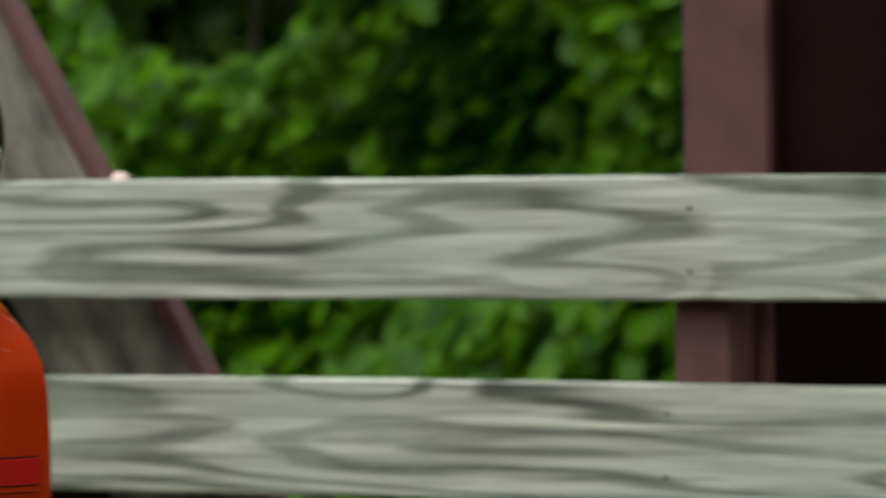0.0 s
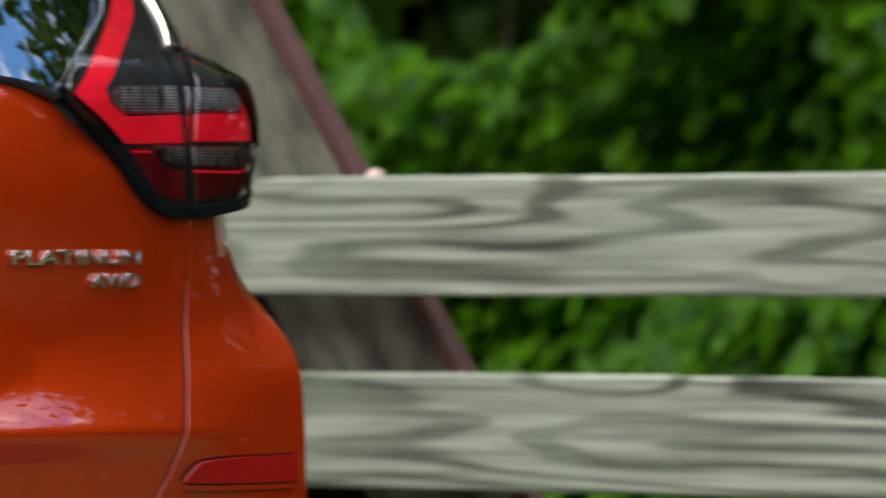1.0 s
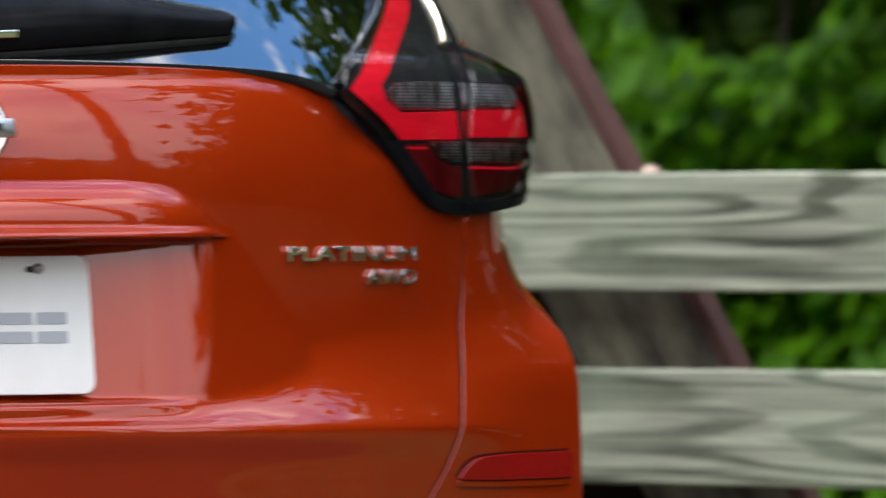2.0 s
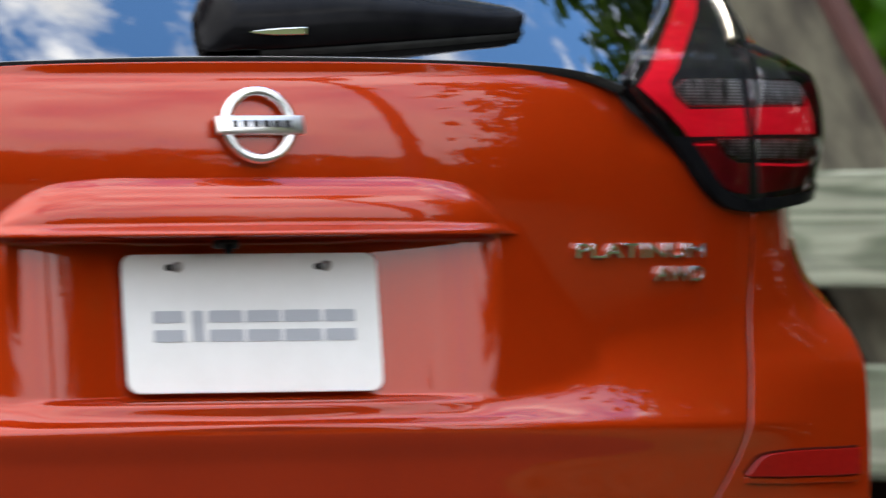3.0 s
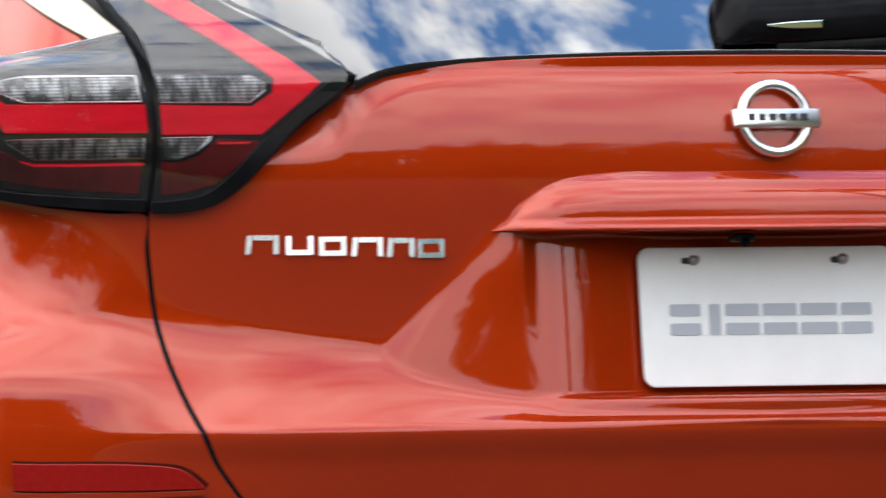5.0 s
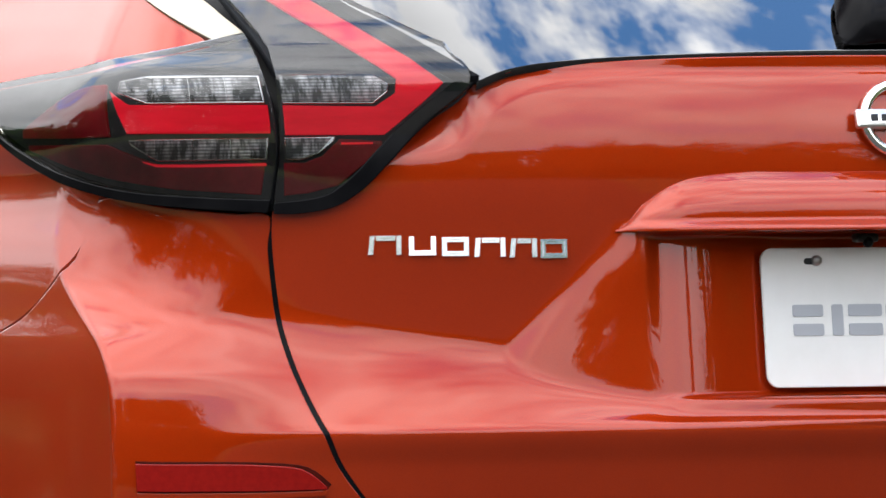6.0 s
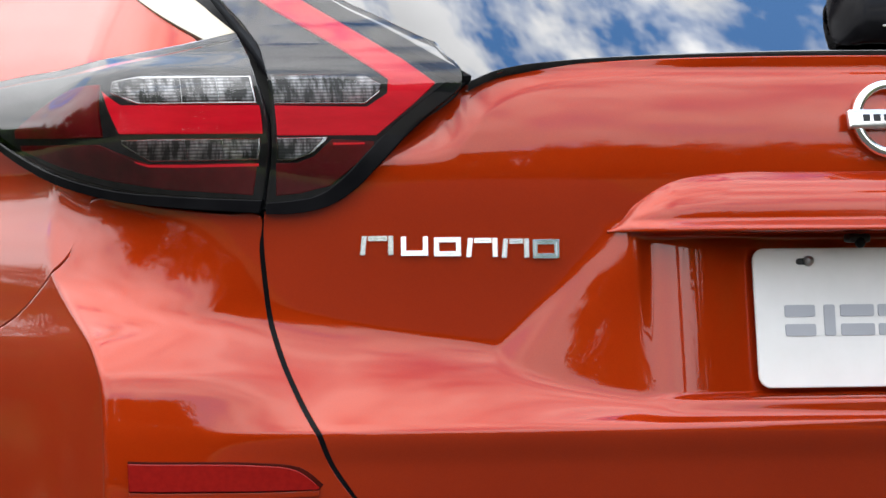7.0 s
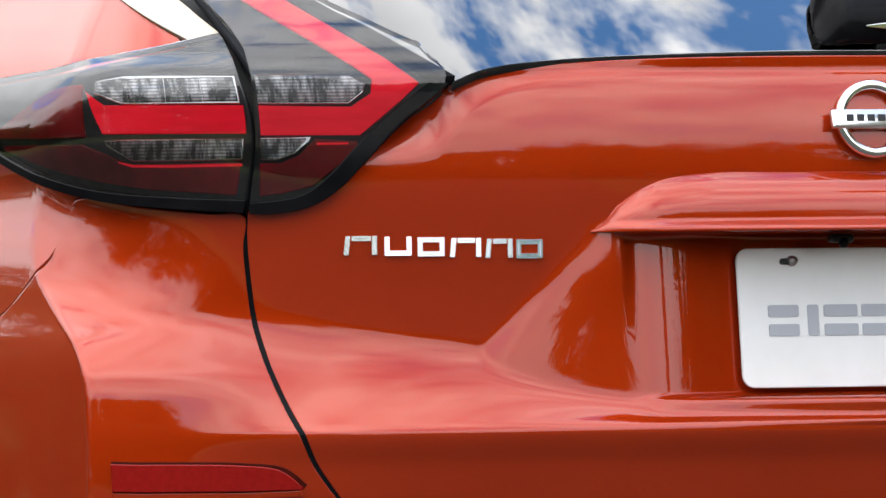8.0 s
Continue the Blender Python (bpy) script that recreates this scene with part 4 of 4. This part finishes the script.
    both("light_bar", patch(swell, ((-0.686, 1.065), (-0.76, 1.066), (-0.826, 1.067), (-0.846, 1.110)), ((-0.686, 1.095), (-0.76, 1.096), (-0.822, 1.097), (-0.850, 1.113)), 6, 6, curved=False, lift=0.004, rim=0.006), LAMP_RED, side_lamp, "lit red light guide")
    cell_low = ((-0.688, 1.099), (-0.76, 1.0995), (-0.802, 1.100), (-0.838, 1.113))
    cell_top = ((-0.687, 1.126), (-0.76, 1.127), (-0.800, 1.127), (-0.836, 1.1225))
    both("bezel", patch(swell, [(s, z - 0.0018) for s, z in cell_low], [(s, z + 0.0012) for s, z in cell_top], 5, 5, curved=False, lift=0.003, rim=0.004), BEZEL, side_lamp)
    low_low = ((-0.688, 1.0385), (-0.75, 1.0385), (-0.7957, 1.0390), (-0.8240, 1.0565))
    low_top = ((-0.688, 1.0590), (-0.75, 1.0595), (-0.798, 1.0595), (-0.8253, 1.0590))
    both("bezel", patch(swell, [(s, z - 0.0018) for s, z in low_low], [(s, z + 0.0010) for s, z in low_top], 5, 5, curved=False, lift=0.003, rim=0.004), BEZEL, side_lamp)
    for k in range(4):
        a, b = -0.6895 - 0.0355 * k, -0.6895 - 0.0355 * (k + 1) + 0.0010
        upper = ((a, 1.0995), (b, 1.0998)) if k < 3 else ((a, 1.0998), (-0.803, 1.1005), (b - 0.004, 1.1125))
        over = ((a, 1.125), (b, 1.125)) if k < 3 else ((a, 1.125), (-0.803, 1.1255), (b - 0.003, 1.1215))
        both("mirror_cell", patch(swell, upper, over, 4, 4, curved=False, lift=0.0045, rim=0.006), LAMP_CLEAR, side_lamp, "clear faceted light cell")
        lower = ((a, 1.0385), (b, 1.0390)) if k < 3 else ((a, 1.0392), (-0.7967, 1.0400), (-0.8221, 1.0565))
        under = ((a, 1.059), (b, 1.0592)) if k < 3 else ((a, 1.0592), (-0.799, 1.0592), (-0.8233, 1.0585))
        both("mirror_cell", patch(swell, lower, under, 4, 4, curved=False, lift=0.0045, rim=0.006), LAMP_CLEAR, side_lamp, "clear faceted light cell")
    both("fog_lens", patch(swell, ((-0.690, 0.999), (-0.7773, 1.006), (-0.8604, 1.020), (-1.0156, 1.053)), ((-0.690, 1.034), (-0.7971, 1.034), (-0.8567, 1.056), (-1.0178, 1.058)), 5, 6, curved=False, lift=0.003, rim=0.004), LAMP_DIM, side_lamp)
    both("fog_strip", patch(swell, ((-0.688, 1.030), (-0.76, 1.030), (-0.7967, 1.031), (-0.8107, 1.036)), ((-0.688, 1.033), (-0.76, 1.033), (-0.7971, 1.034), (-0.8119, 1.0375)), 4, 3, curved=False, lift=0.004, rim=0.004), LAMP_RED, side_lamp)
    both("marker_lens", patch(swell, ((-0.8505, 1.064), (-0.9290, 1.064), (-1.03, 1.066)), ((-0.856, 1.120), (-0.92, 1.113), (-1.03, 1.074)), 5, 6, lift=0.003, rim=0.004), LAMP_DIM, side_lamp)
    both("lens", patch(swell, low, top, 10, 40, lift=lambda q, z: 0.011 + 0.85 * (bulge(q, z) - 0.010) * (1 - smooth(1.118, 1.15, z)) * (1 - smooth(0.78, 0.92, abs(q))), rim=0.009), LENS, side_lamp)
    lip_top = [(s, z + 0.014 * (1 - 0.6 * i / 5)) for i, (s, z) in enumerate(low)]
    both("lamp_surround", patch(swell, low, lip_top, 10, 4, lift=0.0130, rim=0.015), GLOSS_BLACK, side_lamp)


lamps()


def glass_form(s, z):
    """The rear glass, one even sweep down to its lower edge."""
    x, y = plan(s, max(z, 1.145))
    return x, y - 0.004 + 1.014 * (z - 1.145) + 0.30 * (z - 1.145) ** 2, z


def rear_window():
    outline_top = reach(((-0.466, 1.1175), (-0.585, 1.214), (-0.645, 1.32), (-0.60, 1.50), (-0.44, 1.54), (-0.2, 1.555), (0.0, 1.557)))
    outline_low = reach(((-0.466, 1.1165), (-0.440, 1.1252), (-0.40, 1.1335), (-0.34, 1.1390), (-0.24, 1.1435), (-0.12, 1.1465), (0.0, 1.1475)))
    glass = part("rear_window", patch(glass_form, outline_low, outline_top, 10, 40, curved=True, lift=0.004, rim=0.004), GLASS, CAR, "dark tinted rear window")
    seal_low = reach(((-0.470, 1.113), (-0.429, 1.1280), (-0.366, 1.1360), (-0.24, 1.1420), (0.0, 1.1445)))
    seal_top = reach(((-0.467, 1.1155), (-0.428, 1.1287), (-0.3655, 1.1367), (-0.24, 1.1427), (0.0, 1.1453)))
    part("window_seal", patch(glass_form, seal_low, seal_top, 10, 3, lift=0.0055, rim=0.012), RUBBER, glass)
    edge_in = ((-0.466, 1.1165), (-0.530, 1.168), (-0.585, 1.212), (-0.645, 1.32))
    edge_out = ((-0.480, 1.1155), (-0.547, 1.166), (-0.600, 1.211), (-0.665, 1.31))
    both("window_border", patch(glass_form, edge_out, edge_in, 8, 3, lift=0.012, rim=0.014), GLOSS_BLACK, glass)


rear_window()


def wiper():
    """One moulded arm with a rounded pivot end, tapering along the glass."""
    low = ((-0.049, 1.1555), (-0.044, 1.1505), (-0.02, 1.1495), (0.05, 1.151), (0.12, 1.155), (0.20, 1.160), (0.29, 1.166), (0.352, 1.1705), (0.360, 1.176))
    top = ((-0.049, 1.160), (-0.0475, 1.172), (-0.042, 1.188), (-0.034, 1.203), (-0.015, 1.214), (0.04, 1.221), (0.12, 1.221), (0.20, 1.216), (0.29, 1.207), (0.352, 1.197), (0.361, 1.189))

    def domed(s, z):
        lo, hi = chain(low, s), chain(top, s)
        v = max(-1.0, min(1.0, (2 * z - lo - hi) / max(0.002, hi - lo)))
        x, y, h = body(s, z)
        up = 0.012 + 0.042 * math.sqrt(max(0.0, 1 - v * v)) * smooth(-0.055, -0.015, s) * (1 - 0.6 * smooth(0.1, 0.37, s))
        return x, y - up * 0.72, h + up * 0.55

    ob = part("wiper", patch(domed, low + ((0.3605, 1.180), (0.361, 1.182)), top, 8, 16, rim=0.012), WIPER_BLACK, CAR, "black rear wiper arm and blade")
    # chrome sliver added to stand for the bright glint on the arm
    part("wiper_glint", patch(domed, ((0.002, 1.1562), (0.03, 1.1556), (0.068, 1.1566)), ((0.002, 1.1570), (0.03, 1.1590), (0.068, 1.1606)), 5, 3, lift=0.003, rim=0.004), CHROME, ob, "bright sliver added for the glint on the wiper arm")
    part("blade", patch(body, ((0.02, 1.1485), (0.15, 1.153), (0.30, 1.164), (0.358, 1.1695)), ((0.02, 1.1535), (0.15, 1.158), (0.30, 1.169), (0.358, 1.1745)), 6, 3, lift=0.012, rim=0.010), RUBBER, ob)

wiper()


def ring_of(bm, radius, thick, deep, m, sides=64):
    rings = []
    for i in range(sides):
        a = 2 * math.pi * i / sides
        loop = []
        for k in range(8):
            b = 2 * math.pi * k / 8
            r = radius + thick * math.cos(b)
            loop.append(bm.verts.new(m @ Vector((r * math.cos(a), deep * math.sin(b), r * math.sin(a)))))
        rings.append(loop)
    for i in range(sides):
        for k in range(8):
            bm.faces.new((rings[i][k], rings[(i + 1) % sides][k], rings[(i + 1) % sides][(k + 1) % 8], rings[i][(k + 1) % 8]))


def facing(form, s, z, lift=0.0):
    """A pose on the skin: x along it, y into the car, z up it."""
    e = 0.01
    p = Vector(form(s, z))
    u = (Vector(form(s + e, z)) - Vector(form(s - e, z))).normalized()
    v = (Vector(form(s, z + e)) - Vector(form(s, z - e))).normalized()
    n = u.cross(v).normalized()
    v = n.cross(u)
    m = Matrix((u, -n, v)).transposed().to_4x4()
    m.translation = p + n * lift
    return m


def slab(outline, deep, bevel):
    """A flat plate of the given (x, z) outline, deep into y, with a bevelled face."""
    bm = bmesh.new()
    face = bm.faces.new([bm.verts.new((x, 0, z)) for x, z in outline])
    bm.normal_update()
    if face.normal.y > 0:
        face.normal_flip()
    made = bmesh.ops.extrude_face_region(bm, geom=[face])
    bmesh.ops.translate(bm, vec=(0, deep, 0), verts=[v for v in made["geom"] if isinstance(v, bmesh.types.BMVert)])
    bmesh.ops.recalc_face_normals(bm, faces=bm.faces)
    if bevel:
        edges = [e for e in bm.edges if all(abs(v.co.y) < 1e-6 for v in e.verts)]
        bmesh.ops.bevel(bm, geom=edges, offset=bevel, segments=2, affect="EDGES")
    return bm


def rounded(w, h, r, n=6):
    out = []
    for cx, cz, a0 in ((w / 2 - r, h / 2 - r, 0), (-w / 2 + r, h / 2 - r, 90), (-w / 2 + r, -h / 2 + r, 180), (w / 2 - r, -h / 2 + r, 270)):
        for k in range(n + 1):
            a = radians(a0 + 90 * k / n)
            out.append((cx + r * math.cos(a), cz + r * math.sin(a)))
    return out


def emblem():
    m = facing(gate_form, 0.0, 1.074, 0.008)
    bm = bmesh.new()
    ring_of(bm, 0.0375, 0.0062, 0.006, Matrix.Diagonal((1.04, 1, 1, 1)))
    ob = part("emblem", bm, CHROME, CAR, "chrome ring badge with a cross bar")
    ob.matrix_basis = m
    lean = pose(0, -0.009, -0.0005, -9)
    bar = part("emblem_bar", slab(rounded(0.102, 0.0205, 0.002), 0.008, 0.0015), BRUSHED, ob)
    bar.matrix_basis = lean
    for k in range(6):
        mark = part("emblem_mark", slab([(-0.0045, -0.0038), (0.0040, -0.0038), (0.0045, 0.0038), (-0.0040, 0.0038)], 0.002, 0), BLACK, ob, flat=True)
        mark.matrix_basis = lean @ pose((k - 2.5) * 0.0125, -0.001, 0)


def plate():
    """A dealer's plate on its backing, with grey bars for the printed name."""
    ob = part("licence_plate", slab(rounded(0.305, 0.1525, 0.014), 0.003, 0.0008), PLATE, CAR, "white licence plate with grey bars", flat=True)
    ob.matrix_basis = pose(0.0050, -0.0090, 0.86, -6.9, 0, 0)
    for x, wide in ((-0.1005, 0.036), (-0.0655, 0.013), (-0.0325, 0.040), (0.0125, 0.040), (0.059, 0.044), (0.104, 0.036)):
        for z, high in ((0.0105, 0.013), (-0.0105, 0.013)) if wide > 0.02 else ((0.0, 0.034),):
            bar = part("printed_bar", slab(rounded(wide, high, 0.002, 2), 0.002, 0), PLATE_GREY, ob, flat=True)
            bar.location = (x, -0.0012, -0.003 + z)
    for x in (-0.089, 0.089):
        slot = part("slot", slab(rounded(0.017, 0.007, 0.0034), 0.002, 0), BLACK, ob, flat=True)
        slot.location = (x - 0.004, -0.0010, 0.0615)
        bm = bmesh.new()
        bmesh.ops.create_cone(bm, cap_ends=True, segments=20, radius1=0.0062, radius2=0.0048, depth=0.006)
        bmesh.ops.transform(bm, matrix=pose(x + 0.002, -0.003, 0.0622, 90), verts=bm.verts)
        part("screw", bm, STEEL, ob)
    part("plate_backing", boxed((0.20, 0.014, 0.10), (0, 0.010, 0.0)), BLACK, ob)


def glyph_block(w, h, kind):
    """Plain chrome marks: a slanted block with one notch or slot."""
    t = 0.0054
    if kind == 0:
        return [[(0, 0), (t, 0), (t * 1.4, h), (t * 0.4, h)], [(w - t, 0), (w, 0), (w, h), (w - t, h)], [(t * 1.6, h), (w - t * 1.2, h), (w - t * 1.2, h - t), (t * 1.6, h - t)]]
    if kind == 1:
        return [[(0, 0), (t, 0), (t, h), (0, h)], [(w - t, 0), (w, 0), (w, h), (w - t, h)], [(t, 0), (w - t, 0), (w - t, t), (t, t)]]
    return [[(0, 0), (t, 0), (t, h), (0, h)], [(w - t, 0), (w, 0), (w, h), (w - t, h)], [(t, h), (w - t, h), (w - t, h - t), (t, h - t)], [(t, 0), (w - t, 0), (w - t, t), (t, t)]]


def badges():
    # model badge: six plain chrome marks in a row
    for k, (w, kind) in enumerate(((0.036, 0), (0.029, 1), (0.029, 2), (0.034, 0), (0.030, 0), (0.029, 2))):
        s = -0.580 + (0, 0.041, 0.0745, 0.1075, 0.1445, 0.1775)[k]
        bm = bmesh.new()
        for outline in glyph_block(w, 0.0205, kind):
            piece = slab(outline, 0.007, 0.0026)
            temp = bpy.data.meshes.new("temp")
            piece.to_mesh(temp)
            piece.free()
            bm.from_mesh(temp)
            bpy.data.meshes.remove(temp)
        ob = part("badge_mark", bm, BADGE, GATE, "raised chrome badge mark", flat=True)
        ob.matrix_basis = facing(gate_form, s, 0.9335 - 0.0055 * k / 5, 0.006) @ pose(0, 0, 0, -8.0)
    # trim badges
    for text, s, z, size, wide in (("PLATINUM", 0.401, 0.9275, 0.0225, 0.188), ("AWD", 0.513, 0.9015, 0.0225, 0.075)):
        curve = bpy.data.curves.new("lettering", "FONT")
        curve.body, curve.size, curve.extrude, curve.bevel_depth = text, size * 1.35, 0.0025, 0.0004
        holder = bpy.data.objects.new("lettering", curve)
        mesh = bpy.data.meshes.new_from_object(holder)
        bpy.data.objects.remove(holder)
        xs = [v.co.x for v in mesh.vertices]
        ys = [v.co.y for v in mesh.vertices]
        high = 0.0165
        for v in mesh.vertices:
            x = (v.co.x - min(xs)) / (max(xs) - min(xs)) * wide
            y = (v.co.y - min(ys)) / (max(ys) - min(ys)) * high
            p = facing(gate_form, s + x, z + y, 0.003 + v.co.z)
            v.co = p.translation
        mesh.materials.clear()
        mesh.materials.append(CHROME)
        ob = new("trim_badge", mesh)
        ob.parent = GATE
        ob["label"] = "raised chrome lettering"


def rear_camera():
    bm = boxed((0.026, 0.020, 0.010), bevel=0.004)
    ob = part("reversing_camera", bm, BLACK, CAR, "small black camera under the brow")
    ob.location = (-0.035, -0.028, 0.946)
    bm = bmesh.new()
    bmesh.ops.create_uvsphere(bm, u_segments=12, v_segments=8, radius=0.006)
    lens = part("camera_lens", bm, GLOSS_BLACK, ob)
    lens.location = (0, -0.008, -0.005)


emblem()
plate()
badges()
rear_camera()


def wheel():
    ob = new("wheel")
    ob.parent = CAR
    pts, faces, n = [], [], 48
    ring = ((0.235, -0.11), (0.34, -0.115), (0.368, -0.095), (0.372, 0.0), (0.368, 0.095), (0.34, 0.115), (0.235, 0.11))
    for i in range(n):
        a = 2 * math.pi * i / n
        pts += [(x, r * math.cos(a), r * math.sin(a)) for r, x in ring]
    for i in range(n):
        for k in range(7):
            j = (i + 1) % n
            faces.append((i * 7 + k, i * 7 + (k + 1) % 7, j * 7 + (k + 1) % 7, j * 7 + k))
    part("tyre", (pts, faces), RUBBER, ob)
    bm = bmesh.new()
    bmesh.ops.create_cone(bm, cap_ends=True, segments=40, radius1=0.236, radius2=0.236, depth=0.16)
    for k in range(5):
        a = 2 * math.pi * k / 5
        box(bm, (0.07, 0.21, 0.02), (math.cos(a + 1.57) * 0.12, math.sin(a + 1.57) * 0.12, 0.085), Euler((0, 0, a)).to_matrix(), 0.004)
    bmesh.ops.transform(bm, matrix=pose(0, 0, 0, 0, 90, 0), verts=bm.verts)
    part("rim", bm, STEEL, ob)
    return ob


def shell():
    """The rest of the car, out of view: flanks, nose, floor, cabin and wheels."""
    pts, faces = [], []
    stations = [1.70 + 0.16 * i for i in range(20)]
    ring = []
    for y in stations:
        t = (y - 1.7) / 3.04
        w = 0.925 - 0.17 * smooth(0.72, 1.0, t)
        belt = 1.135 - 0.03 * t - 0.22 * smooth(0.80, 1.0, t)
        low = 0.26 + 0.10 * smooth(0.85, 1.0, t)
        half = [(w * 0.86, low), (w * 0.97, low + 0.08), (w, 0.60), (w * 0.99, 0.85), (w * 0.955, belt - 0.05), (w * 0.90, belt), (w * 0.5, belt + 0.04), (0, belt + 0.05)]
        ring.append([(x, y, z) for x, z in half] + [(-x, y, z) for x, z in half[-2::-1]])
    for r in ring:
        pts += r
    n = len(ring[0])
    for i in range(len(ring) - 1):
        for k in range(n):
            faces.append((i * n + k, i * n + (k + 1) % n, (i + 1) * n + (k + 1) % n, (i + 1) * n + k))
    faces.append(tuple(range(n))[::-1])
    faces.append(tuple((len(ring) - 1) * n + k for k in range(n)))
    part("front_body", (pts, faces), PAINT, CAR)
    # dark inner shell that backs the glass, lamps and gaps
    pts, faces, levels = [], [], [0.30 + 0.085 * i for i in range(17)]
    arc = [-1.9 + 0.1 * i for i in range(39)]
    for z in levels:
        grow = 0.955 if z < 1.1 else 0.94
        loop = []
        for s in arc:
            x, y, _ = body(s, z)
            loop.append((x * grow, max(y + 0.10, 0.0), z))
        front = 1.68 if z < 1.12 else 3.4 - (z - 1.12) * 2.4
        loop += [(loop[-1][0], front, z), (loop[0][0], front, z)]
        pts += loop
    n = len(arc) + 2
    for i in range(len(levels) - 1):
        for k in range(n):
            faces.append((i * n + k, i * n + (k + 1) % n, (i + 1) * n + (k + 1) % n, (i + 1) * n + k))
    faces.append(tuple(range(n))[::-1])
    faces.append(tuple((len(levels) - 1) * n + k for k in range(n)))
    part("cabin", (pts, faces), BLACK, CAR, "dark cabin behind tinted glass")
    bm = bmesh.new()
    bmesh.ops.create_grid(bm, x_segments=16, y_segments=24, size=0.5)
    for v in bm.verts:
        u, t = v.co.x * 2, v.co.y + 0.5
        v.co = (u * (0.60 - 0.04 * t), 0.34 + 2.1 * t, 1.70 - 0.05 * u * u - 0.06 * (2 * t - 0.9) ** 2)
    made = bmesh.ops.extrude_face_region(bm, geom=list(bm.faces))
    bmesh.ops.translate(bm, vec=(0, 0, -0.05), verts=[v for v in made["geom"] if isinstance(v, bmesh.types.BMVert)])
    bmesh.ops.recalc_face_normals(bm, faces=bm.faces)
    part("roof", bm, PAINT, CAR)
    first = wheel()
    first.location = (0.80, 1.12, 0.372)
    for x, y in ((-0.80, 1.12), (0.80, 3.94), (-0.80, 3.94)):
        copy_thing(first, pose(x, y, 0.372, 0, 0, 180 if x < 0 else 0))


shell()
